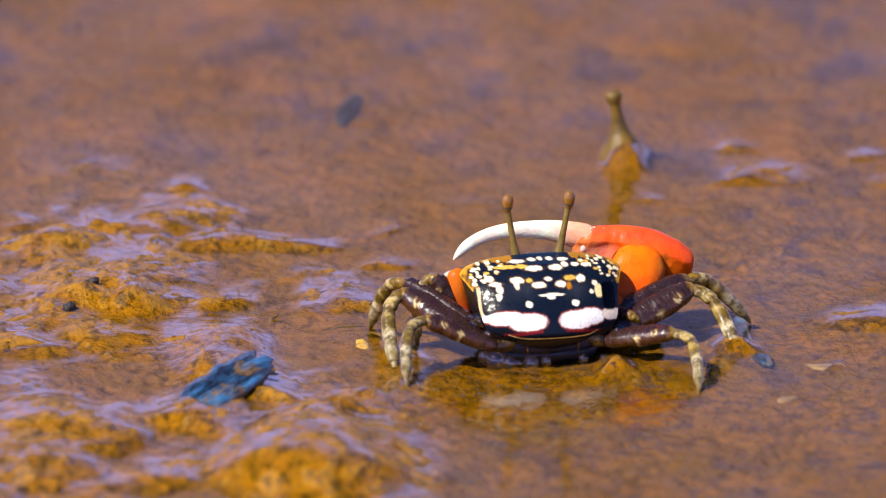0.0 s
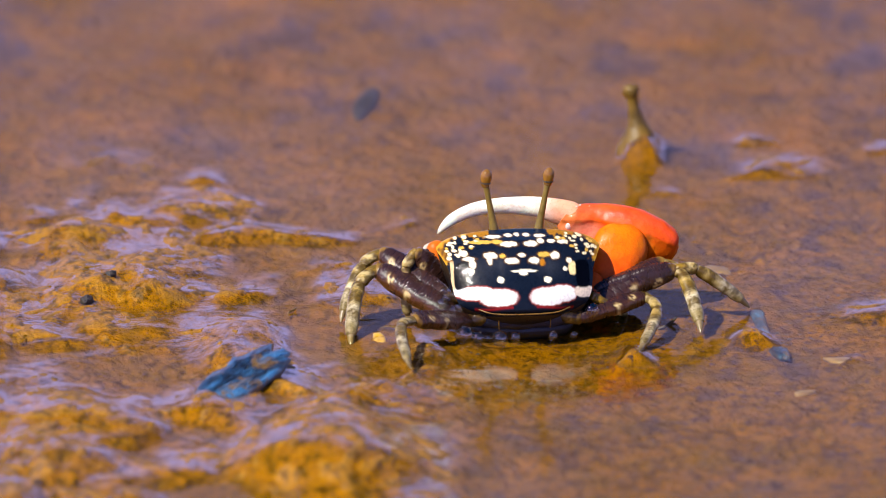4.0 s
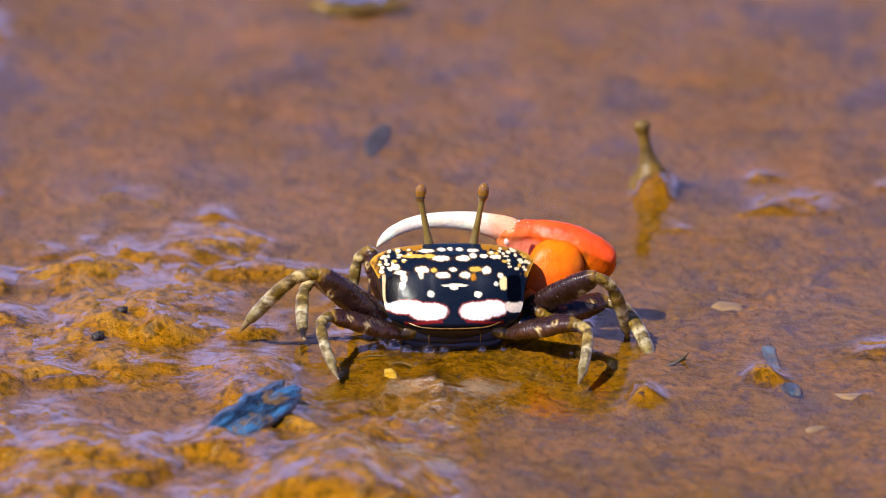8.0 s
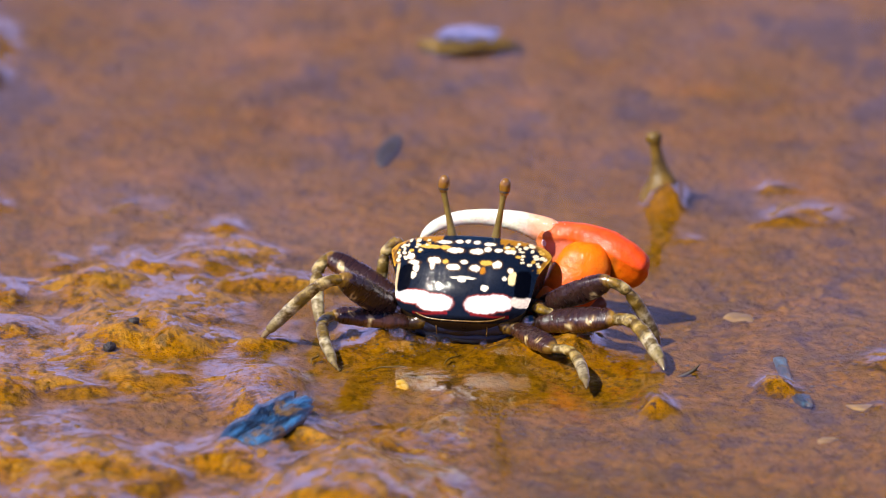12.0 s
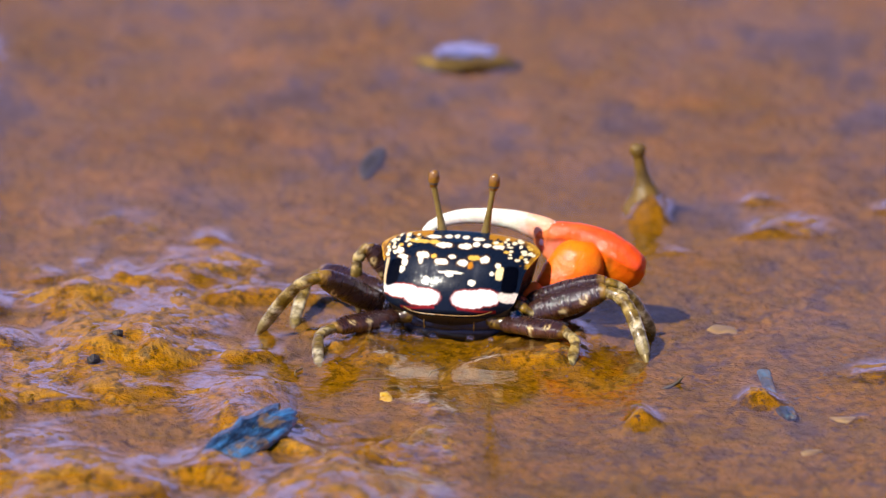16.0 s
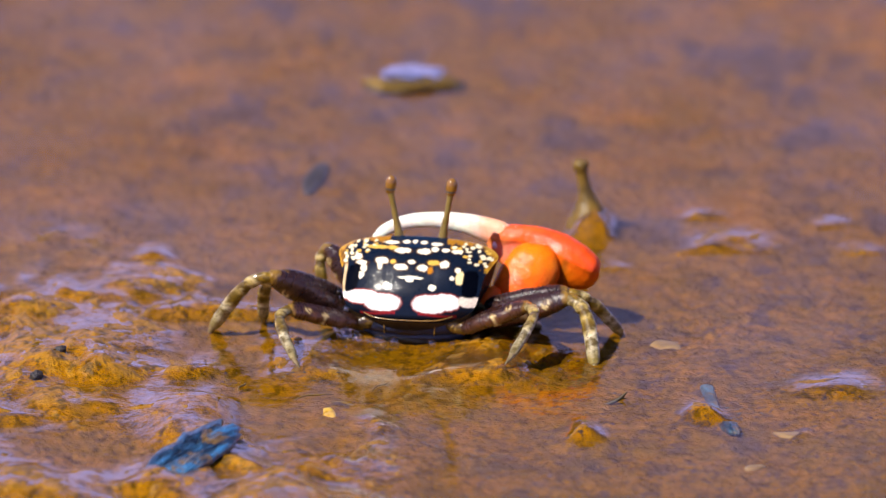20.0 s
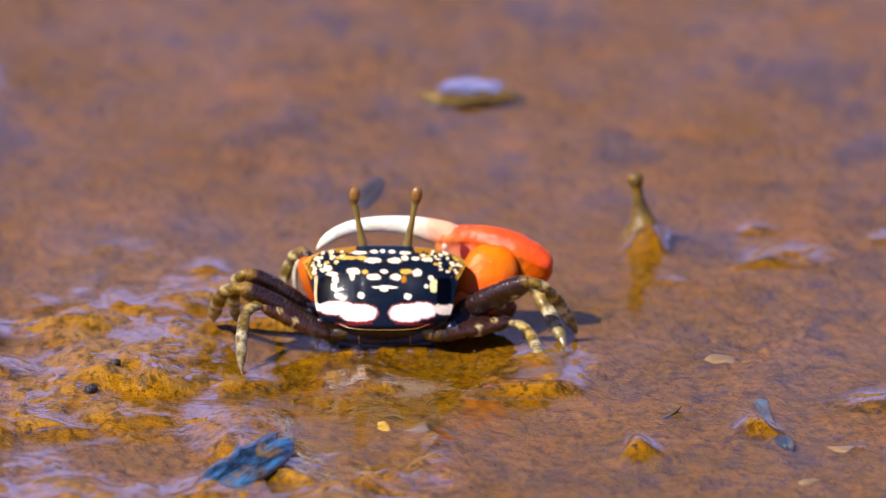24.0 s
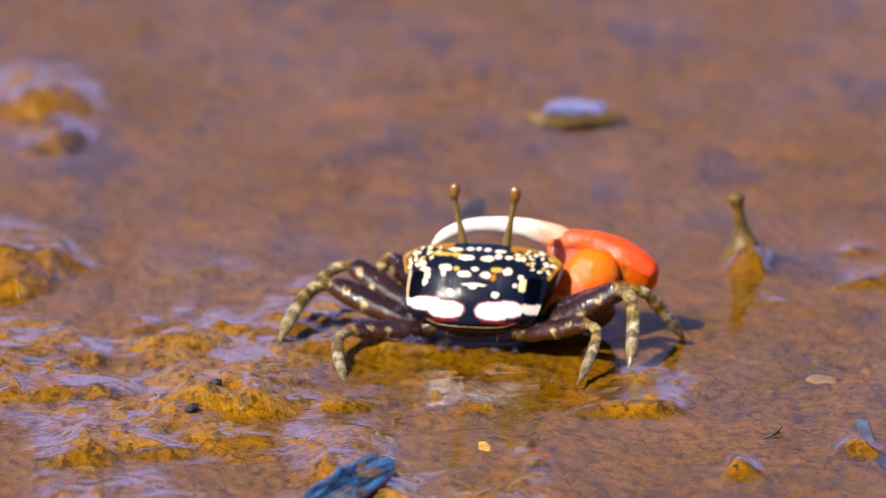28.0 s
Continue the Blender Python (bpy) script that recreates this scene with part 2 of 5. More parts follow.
SLATE = slate_material()
LEAF = plain_material("yellow_leaf", (0.55, 0.30, 0.01), (0.68, 0.42, 0.03), 600, 0.3, 0.4)
PEBBLE = plain_material("black_grit", (0.012, 0.010, 0.014), (0.05, 0.035, 0.03), 700, 0.6, 0.0, 0.7, 0.0005)
TWIG = plain_material("mud_coated_twig", (0.085, 0.048, 0.003), (0.19, 0.105, 0.006), 420, 0.5, 0.1, 0.6, 0.0005, 900)
DARK_TWIG = plain_material("dark_wet_twig", (0.018, 0.012, 0.005), (0.05, 0.030, 0.008), 500, 0.6, 0.0)
PALE = plain_material("tan_shell_bit", (0.20, 0.11, 0.03), (0.34, 0.21, 0.08), 500, 0.4, 0.3)


# ---- mesh helpers ----
def mesh_of(name, verts, faces, material, smooth=True):
    me = bpy.data.meshes.new(name)
    me.from_pydata([tuple(v) for v in verts], [], faces)
    me.update()
    me.materials.append(material)
    if smooth:
        me.polygons.foreach_set("use_smooth", [True] * len(me.polygons))
    return me


def part(name, me, parent=None, label=""):
    ob = new(name, me)
    if parent:
        ob.parent = parent
    return tagged(ob, label)


def loft(centres, tall, deep, up=(0, 0, 1), sides=14, wobble=0.0, seed=0, square=1.0):
    """Vertices and faces of a round body along centres (mm), with half heights and half depths."""
    rnd = random.Random(seed)
    c = [Vector(p) for p in centres]
    verts, faces = [], []
    for i, p in enumerate(c):
        d = (c[min(i + 1, len(c) - 1)] - c[max(i - 1, 0)]).normalized()
        side = d.cross(Vector(up)).normalized()
        top = side.cross(d)
        for k in range(sides):
            a = 2 * math.pi * k / sides
            w = 1 + wobble * rnd.uniform(-1, 1)
            ca, sa = (math.copysign(abs(v) ** square, v) for v in (math.cos(a), math.sin(a)))
            verts.append((p + top * (ca * tall[i] * w) + side * (sa * deep[i] * w)) * MM)
    for i in range(len(c) - 1):
        for k in range(sides):
            a, b = i * sides + k, i * sides + (k + 1) % sides
            faces.append((a, b, b + sides, a + sides))
    faces.append(tuple(range(sides - 1, -1, -1)))
    faces.append(tuple(range((len(c) - 1) * sides, len(c) * sides)))
    return verts, faces


def curve_points(keys, count):
    """Smooth resampling of rows of numbers (Catmull-Rom)."""
    k = np.array(keys, float)
    t = np.linspace(0, len(k) - 1, count)
    i = np.clip(t.astype(int), 0, len(k) - 2)
    u = (t - i)[:, None]
    p0, p1, p2, p3 = k[np.maximum(i - 1, 0)], k[i], k[i + 1], k[np.minimum(i + 2, len(k) - 1)]
    return 0.5 * (2 * p1 + (p2 - p0) * u + (2 * p0 - 5 * p1 + 4 * p2 - p3) * u ** 2 + (3 * p1 - p0 - 3 * p2 + p3) * u ** 3)


def limb(name, keys, material, count=24, sides=14, up=(0, 0, 1), wobble=0.0, square=1.0):
    """A lofted part from rows of x, y, z, half height, half depth (mm)."""
    k = curve_points(keys, count)
    v, f = loft(k[:, :3], np.maximum(k[:, 3], 0.02), np.maximum(k[:, 4], 0.02), up, sides, wobble, 0, square)
    return mesh_of(name, v, f, material)


def blob(name, radii, material, rough=0.12, seed=1, rings=10, sides=16, scale=0.35):
    """An uneven rounded lump (mm)."""
    verts, faces = [], []
    for i in range(rings + 1):
        th = math.pi * i / rings
        for k in range(sides):
            ph = 2 * math.pi * k / sides
            d = Vector((math.sin(th) * math.cos(ph), math.sin(th) * math.sin(ph), math.cos(th)))
            w = 1 + rough * noise.noise(d / scale + Vector((seed * 7.3, 0, 0)))
            verts.append((d.x * radii[0] * w * MM, d.y * radii[1] * w * MM, d.z * radii[2] * w * MM))
    for i in range(rings):
        for k in range(sides):
            a, b = i * sides + k, i * sides + (k + 1) % sides
            faces.append((a, a + sides, b + sides, b))
    return mesh_of(name, verts, faces, material)


def paint(me, colours):
    """Pigment, one colour a vertex."""
    layer = me.color_attributes.new("pigment", "FLOAT_COLOR", "POINT")
    c = np.ones((len(me.vertices), 4), np.float32)
    c[:, :3] = colours
    layer.data.foreach_set("color", c.ravel())


# ---- ground and water ----
def lattice(x, y, seed):
    rng = np.random.default_rng(seed)
    g = rng.random((64, 64))
    xi, yi = np.floor(x).astype(int), np.floor(y).astype(int)
    u, v = x - xi, y - yi
    u, v = u * u * (3 - 2 * u), v * v * (3 - 2 * v)
    a, b = g[xi % 64, yi % 64], g[(xi + 1) % 64, yi % 64]
    c, d = g[xi % 64, (yi + 1) % 64], g[(xi + 1) % 64, (yi + 1) % 64]
    return (a + (b - a) * u) * (1 - v) + (c + (d - c) * u) * v - 0.5


def rough_field(x, y, size, octaves, seed, gain=0.5):
    """Fractal relief, about -0.5 to 0.5; size in mm."""
    total, amp = 0, 1.0
    for o in range(octaves):
        total = total + amp * lattice(x / size + 13.7 * o, y / size + 5.1 * o, seed + o)
        size, amp = size / 2.03, amp * gain
    return total


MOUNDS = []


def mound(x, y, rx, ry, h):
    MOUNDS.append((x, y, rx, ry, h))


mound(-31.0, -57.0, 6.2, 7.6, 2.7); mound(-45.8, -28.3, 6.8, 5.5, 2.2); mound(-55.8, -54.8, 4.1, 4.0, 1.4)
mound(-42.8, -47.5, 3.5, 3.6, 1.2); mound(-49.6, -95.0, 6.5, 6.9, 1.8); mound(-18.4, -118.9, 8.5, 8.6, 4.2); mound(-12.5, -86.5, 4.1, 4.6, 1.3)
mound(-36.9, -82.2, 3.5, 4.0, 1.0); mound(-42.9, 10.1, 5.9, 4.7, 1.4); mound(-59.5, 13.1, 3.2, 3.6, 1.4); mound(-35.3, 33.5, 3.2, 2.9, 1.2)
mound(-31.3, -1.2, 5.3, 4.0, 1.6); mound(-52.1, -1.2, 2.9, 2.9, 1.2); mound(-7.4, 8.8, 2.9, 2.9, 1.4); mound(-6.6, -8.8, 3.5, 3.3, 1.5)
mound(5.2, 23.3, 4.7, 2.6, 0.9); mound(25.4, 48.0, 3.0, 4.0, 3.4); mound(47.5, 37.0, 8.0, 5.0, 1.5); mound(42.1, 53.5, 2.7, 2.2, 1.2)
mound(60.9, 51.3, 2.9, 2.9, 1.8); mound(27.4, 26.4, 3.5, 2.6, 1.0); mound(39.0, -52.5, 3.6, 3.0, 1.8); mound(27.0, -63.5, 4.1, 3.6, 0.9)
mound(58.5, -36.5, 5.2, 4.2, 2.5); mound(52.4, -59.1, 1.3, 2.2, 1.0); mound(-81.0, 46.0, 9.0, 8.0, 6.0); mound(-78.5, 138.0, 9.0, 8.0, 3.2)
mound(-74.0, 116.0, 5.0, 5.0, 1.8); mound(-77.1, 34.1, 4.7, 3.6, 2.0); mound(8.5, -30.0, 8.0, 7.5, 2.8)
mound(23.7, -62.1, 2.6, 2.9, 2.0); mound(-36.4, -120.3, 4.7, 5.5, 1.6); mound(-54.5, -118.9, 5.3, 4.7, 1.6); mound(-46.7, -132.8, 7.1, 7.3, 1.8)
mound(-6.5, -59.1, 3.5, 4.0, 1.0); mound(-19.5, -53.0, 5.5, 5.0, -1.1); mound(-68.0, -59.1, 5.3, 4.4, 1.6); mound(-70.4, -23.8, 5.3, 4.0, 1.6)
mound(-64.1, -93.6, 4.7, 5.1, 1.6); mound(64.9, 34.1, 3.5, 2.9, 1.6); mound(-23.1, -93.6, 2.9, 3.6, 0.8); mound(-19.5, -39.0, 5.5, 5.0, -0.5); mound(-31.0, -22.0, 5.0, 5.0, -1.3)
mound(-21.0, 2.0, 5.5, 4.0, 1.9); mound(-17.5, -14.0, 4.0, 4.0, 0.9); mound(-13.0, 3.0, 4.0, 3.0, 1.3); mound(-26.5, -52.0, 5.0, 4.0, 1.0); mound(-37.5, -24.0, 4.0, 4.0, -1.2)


def swell(x, y):
    """The broad rise and fall of the flat, in mm over the pools' level: with its mounds, then without them."""
    left = 1 / (1 + np.exp(np.clip((x + 8 + 0.08 * (y + 45)) / 4, -50, 50)))
    far = 1 / (1 + np.exp(np.clip(-(y - 30 - 0.1 * x) / 9, -50, 50)))
    wx = x + 4 * rough_field(x, y, 12, 2, 50)
    wy = y + 7 * rough_field(x, y, 16, 2, 60)
    plain = left * (1 - 0.92 * far)
    base = -0.75 + 1.3 * plain - 0.15 * far + (0.4 + 0.9 * plain) * rough_field(wx, wy * 0.6, 15, 2, 3)
    base = base - 0.8 * np.exp(-(((x - 13 + 0.32 * (y + 60)) / 16) ** 2 + ((y + 50) / 56) ** 2) ** 1.5)
    h = base
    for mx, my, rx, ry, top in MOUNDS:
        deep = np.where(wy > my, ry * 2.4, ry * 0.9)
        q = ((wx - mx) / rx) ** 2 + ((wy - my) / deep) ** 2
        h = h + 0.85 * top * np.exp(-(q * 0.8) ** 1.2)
    return h, wx, wy, plain, base


def lumps(h, wx, wy, plain):
    """The rounded lumps on the swell, and the crumbs on them."""
    crumbs = np.clip(plain + np.clip(h, 0, 1) * 0.9, 0, 1)
    field = rough_field(wx, wy * 0.55, 12.5, 3, 31, 0.45)
    isle = np.clip((field + 0.16) / 0.46, 0, 1)
    isle = isle * isle * (3 - 2 * isle)
    mid = (0.30 + 0.3 * crumbs) * field + 1.6 * crumbs * (isle - 0.42)
    fine = (0.56 + 0.10 * crumbs) * rough_field(wx, wy * 0.8, 2.6, 5, 47, 0.57)
    return mid, fine


def mud_height(x, y):
    """Height of the mud, in mm, at x, y in mm."""
    h, wx, wy, plain, base = swell(x, y)
    mid, fine = lumps(h, wx, wy, plain)
    return h + mid + fine - 0.05


def film_height(x, y):
    """The water's surface: level in the pools, a thin wet skin draped over the rises."""
    h, wx, wy, plain, base = swell(x, y)
    mid = lumps(h, wx, wy, plain)[0]
    skin = h + 0.9 * mid + 0.10 + 0.28 * plain * rough_field(wx, wy * 0.7, 3.6, 2, 83, 0.5)
    return np.where(skin > 6, skin, np.log1p(np.exp(np.clip(skin * 7, -40, 40))) / 7)


def spread(lo, hi, step, reach):
    """Even steps between lo and hi, then ever wider ones out to the horizon."""
    core = list(np.arange(lo, hi + step / 2, step))
    grow, d = [], step
    while sum(grow) < reach:
        d *= 1.35
        grow.append(d)
    out = np.cumsum(grow)
    return np.array([core[0] - v for v in out[::-1]] + core + [core[-1] + v for v in out])


def grid_mesh(name, xs, ys, z, material):
    X, Y = np.meshgrid(xs, ys)
    me = bpy.data.meshes.new(name)
    nx, ny = len(xs), len(ys)
    co = np.stack([X.ravel(), Y.ravel(), z.ravel()], 1).astype(np.float32) * MM
    i = (np.arange(nx - 1)[None, :] + np.arange(ny - 1)[:, None] * nx).ravel()
    f = np.stack([i, i + 1, i + nx + 1, i + nx], 1).astype(np.int32)
    me.vertices.add(len(co))
    me.vertices.foreach_set("co", co.ravel())
    me.loops.add(f.size)
    me.loops.foreach_set("vertex_index", f.ravel())
    me.polygons.add(len(f))
    me.polygons.foreach_set("loop_start", np.arange(0, f.size, 4, dtype=np.int32))
    me.polygons.foreach_set("use_smooth", np.ones(len(f), bool))
    me.update(calc_edges=True)
    me.materials.append(material)
    return me


gx, gy = spread(-88, 80, 0.23, 400000), spread(-142, 75, 0.40, 400000)
gy = np.concatenate([gy[gy < 75], np.arange(75, 250, 0.95), 250 + np.cumsum(0.95 * 1.35 ** np.arange(1, 41))])
GX, GY = np.meshgrid(gx, gy)
near = np.exp(-(np.maximum(0, np.abs(GX) - 90) / 200) ** 2 - (np.maximum(0, np.abs(GY - 50) - 210) / 200) ** 2)
height = np.where(near > 0.01, mud_height(GX, GY), -1.2) * near - 1.2 * (1 - near)
ground = part("ground", grid_mesh("ground", gx, gy, height, MUD))
bare = np.where(near > 0.01, np.clip((height - film_height(GX, GY)) / 0.15 + 0.2, 0, 1), 0.0)
ground.data.attributes.new("bare", "FLOAT", "POINT").data.foreach_set("value", bare.astype(np.float32).ravel())
ground.data.attributes.new("crest", "FLOAT", "POINT").data.foreach_set("value", (np.clip(0.35 + 0.45 * height, -0.2, 1.2) * near + 0.1 * (1 - near)).astype(np.float32).ravel())
gritty = 1 / (1 + np.exp(np.clip(-(GX - 20 - 0.25 * (GY + 30)) / 6, -50, 50))) + 1 / (1 + np.exp(np.clip(-(GY - 45) / 10, -50, 50)))
ground.data.attributes.new("grit", "FLOAT", "POINT").data.foreach_set("value", (np.clip(0.12 + gritty, 0, 1) * near + 0.6 * (1 - near)).astype(np.float32).ravel())
ground.data.attributes.new("silt", "FLOAT", "POINT").data.foreach_set("value", (np.clip((GY - 15 + 0.3 * GX) / 60, 0, 1) * near + 0.5 * (1 - near)).astype(np.float32).ravel())
tagged(ground, "wet olive-brown tidal mud with low lumps and dark grit", "mud", kind="structure")

wx1, wy1 = spread(-88, 80, 0.4, 400000), spread(-150, 250, 0.7, 400000)
WX, WY = np.meshgrid(wx1, wy1)
near = np.exp(-(np.maximum(0, np.abs(WX) - 90) / 200) ** 2 - (np.maximum(0, np.abs(WY - 50) - 210) / 200) ** 2)
water = part("water", grid_mesh("water", wx1, wy1, np.where(near > 0.01, film_height(WX, WY), 0.0) * near, WATER))
water.data.attributes.new("film", "FLOAT", "POINT").data.foreach_set("value", np.clip(np.where(near > 0.01, film_height(WX, WY), 0.0) * 2.6 + 0.06 * near * np.clip((WY - 5) / 70, 0, 1), 0, 1).astype(np.float32).ravel())
tagged(water, "thin clear film of still water over the mud", "water", kind="structure")


def mud_at(x, y):
    return float(mud_height(np.array([x], float), np.array([y], float))[0])


# ---- the crab ----
crab = new("fiddler_crab")
tagged(crab, "black fiddler crab with cream spots and one huge orange claw", "crab")

# Profile of the back: y, z along the middle; half width; fall at the side.
BACK = [(2.6, 11.2, 6.0, 0.3), (1.6, 13.0, 7.6, 0.7), (0.2, 13.95, 9.7, 1.4), (-1.5, 13.75, 11.2, 2.0), (-3.93, 13.12, 10.7, 2.2), (-5.96, 11.91, 10.0, 2.1), (-7.58, 10.17, 9.7, 2.0), (-8.79, 8.61, 9.4, 1.8), (-9.6, 7.06, 8.8, 1.4), (-10.01, 5.79, 7.6, 0.9), (-10.14, 5.0, 6.6, 0.6), (-9.6, 4.16, 6.0, 0.4)]


def carapace():
    nv, nu = 150, 190
    k = curve_points(BACK, nv)
    u = np.linspace(-1, 1, nu)
    su = np.sin(u * math.pi / 2 * 0.93) / math.sin(math.pi / 2 * 0.93)
    x = k[:, 2][:, None] * su[None, :]
    drop = 0.62 * np.abs(su[None, :]) ** 2 + 0.38 * np.abs(su[None, :]) ** 5
    y = k[:, 0][:, None] + 2.2 * drop * np.linspace(0.1, 1.0, nv)[:, None]
    z = k[:, 1][:, None] - k[:, 3][:, None] * drop
    # shallow grooves that part the regions of the back
    groove = np.exp(-((np.abs(su) - 0.34) / 0.05) ** 2)[None, :] * np.exp(-((np.linspace(0, 1, nv) - 0.42) / 0.22) ** 2)[:, None]
    z = z - 0.06 * groove
    y = y + 0.05 * groove
    verts = np.stack([x.ravel(), y.ravel(), z.ravel()], 1)
    skin = pigment(x.ravel(), (3.295 * y + 12.3 * z).ravel())
    # lower shell, closing towards the belly
    rim = np.concatenate([np.arange(nv) * nu, (nv - 1) * nu + np.arange(1, nu), np.arange(nv - 2, -1, -1) * nu + nu - 1, np.arange(nu - 2, 0, -1)])
    faces = []
    for i in range(nv - 1):
        for j in range(nu - 1):
            a = i * nu + j
            faces.append((a, a + nu, a + nu + 1, a + 1))
    rows, ring = [verts], rim
    tones = [skin]
    for step, (shrink, lower) in enumerate(((0.992, 0.16), (0.9, 2.4), (0.78, 4.2), (0.6, 5.6))):
        p = verts[rim].copy()
        c = np.array([0, -2.6, 0])
        p[:, 0] = p[:, 0] * shrink
        p[:, 1] = c[1] + (p[:, 1] - c[1]) * shrink
        p[:, 2] = np.maximum(p[:, 2] - lower * np.clip((p[:, 2] - 1.5) / 6, 0.15, 1.6), 1.3)
        start = sum(len(r) for r in rows)
        rows.append(p)
        tones.append(np.tile((0.06, 0.035, 0.012) if step == 0 else (0.008, 0.008, 0.012), (len(p), 1)))
        new_ring = start + np.arange(len(rim))
        for q in range(len(rim)):
            r = (q + 1) % len(rim)
            faces.append((int(ring[q]), int(ring[r]), int(new_ring[r]), int(new_ring[q])))
        ring = new_ring
    faces.append(tuple(int(q) for q in ring))
    allv = np.concatenate(rows)
    me = mesh_of("carapace", allv * MM, faces, SHELL)
    paint(me, np.concatenate(tones))
    return me


def pigment(x, h):
    """Colours of the back: x in mm from the middle, h a height down the slope (172 at the front, 4 behind)."""
    s = np.abs(x)
    c = np.tile(np.array([0.005, 0.009, 0.020]), (len(x), 1))

    def lay(w, tone):
        w = np.clip(w, 0, 1)[:, None]
        c[:] = c * (1 - w) + np.array(tone) * w

    jag = 0.20 * np.sin(x * 5.1 + h * 0.21) + 0.16 * np.sin(x * 9.7 - h * 0.33)

    def dot(cx, ch, rx, rh, tone, both=True):
        d = ((s if both else x) - cx) ** 2 / rx ** 2 + (h - ch) ** 2 / rh ** 2
        if rx < 1.3 and ch > 110:
            lay((1.02 - np.sqrt(d) * 0.68 + 0.30 * jag) * 1.5, (0.22, 0.092, 0.006))
        lay((1.12 - np.sqrt(d) + (0.35 if rx < 1.2 else 0.12) * jag) * 5, tone)

    cream, white, gold, amber = (0.90, 0.82, 0.62), (0.93, 0.90, 0.88), (0.66, 0.40, 0.07), (0.36, 0.155, 0.010)
    # painted sheen, grey-blue mid-back and bluish front edge; amber corners and rims
    for bx, bh in ((-3.7, 112), (3.6, 106)):
        lay(0.45 * np.exp(-((x - bx) / 1.7) ** 2 - ((h - bh) / 17) ** 2), (0.040, 0.045, 0.060))
    lay(0.5 * np.exp(-(x / 3.4) ** 2) * (h > 152), (0.012, 0.030, 0.070))
    rim = np.interp(h, [20, 48, 66, 108, 124, 139, 150, 160, 172], [6.9, 8.2, 9.3, 9.8, 10.6, 11.2, 10.3, 9.0, 7.0])
    lay((s - rim + 0.95 + 1.1 * jag) * 1.3 * (h > 116), amber)
    lay((s - rim + 0.35 + 0.6 * jag) * 2.0 * (h > 112), (0.55, 0.29, 0.025))
    lay((h - 158 + 10 * jag) * 0.3 * (s > 4.0), amber)

    # the two large white patches, with a faint rosy rim, running out to the flanks
    def patch(cx, ch, rx, rh, tone, grow=0.0):
        d = (np.abs((x - cx) / (rx + grow * 0.35)) ** 2.4 + np.abs((h - ch) / (rh + grow * 4.5)) ** 2.4) ** 0.4167
        lay((1.0 - d + 0.11 * jag) * 7, tone)

    for grow, tone in ((0.55, (0.28, 0.045, 0.030)), (0.0, white)):
        for cx, ch, rx, rh in ((-3.55, 52.5, 2.75, 16), (-6.5, 61, 2.7, 12.5), (-8.9, 65, 1.3, 9), (3.2, 52.5, 2.55, 17), (5.2, 57, 2.1, 15.5)):
            patch(cx, ch, rx, rh, tone, grow)
    patch(8.4, 60, 1.6, 11, (0.84, 0.70, 0.56))
    lay(0.9 * np.exp(-((h - 33.5 - 1.6 * np.sin(s * 0.9)) / 2.4) ** 2) * (s < 6.8) * (s > 1.6), (0.24, 0.010, 0.012))
    # bar and spots of the middle
    for cx, ch, rx, rh, tone in ((0.15, 98, 1.75, 2.7, cream), (0.0, 94, 0.6, 3.6, cream), (-3.2, 83.5, 0.50, 5.6, cream), (3.3, 82.0, 0.58, 5.2, cream), (-1.45, 116, 0.92, 5.2, cream), (1.62, 116, 0.74, 5.6, cream),
                                 (-0.05, 126, 0.55, 3.4, cream), (-2.7, 125, 0.42, 3.6, gold), (-4.3, 126, 0.86, 6.0, cream), (-4.45, 117, 0.34, 6.5, cream), (3.0, 126, 0.78, 4.4, gold), (4.55, 124, 0.60, 6.4, cream), (2.7, 112, 0.36, 6.0, (0.45, 0.17, 0.012)),
                                 (-6.8, 112, 0.46, 7.0, cream), (-7.1, 99, 0.52, 6.0, cream), (-7.9, 131, 0.60, 5.2, cream), (-7.2, 121, 0.80, 3.8, cream), (6.9, 101, 0.58, 12, (0.88, 0.68, 0.32)), (6.45, 114.5, 0.38, 4.6, cream), (5.8, 100, 0.30, 3.4, cream)):
        dot(cx, ch, rx, rh, tone, False)
    # the two rows across the front
    for cx, ch, rx, rh, tone in ((-1.65, 145.5, 1.15, 4.6, cream), (1.45, 145.5, 0.92, 4.8, cream), (2.8, 150, 0.50, 4.2, cream), (4.3, 149, 0.58, 3.0, cream), (-5.3, 150, 1.7, 3.2, gold), (-3.2, 150, 0.7, 3.6, gold), (-3.6, 159, 1.05, 3.0, cream), (-1.5, 161, 0.56, 3.0, cream), (-0.3, 162, 0.36, 3.0, cream), (1.0, 161, 0.50, 3.0, cream), (2.8, 159, 0.72, 3.0, cream), (5.4, 154, 0.52, 2.8, gold), (5.9, 147.5, 0.72, 3.4, cream)):
        dot(cx, ch, rx, rh, tone, False)
    # small round spots in loose arcs that follow the corners
    rnd = random.Random(5)
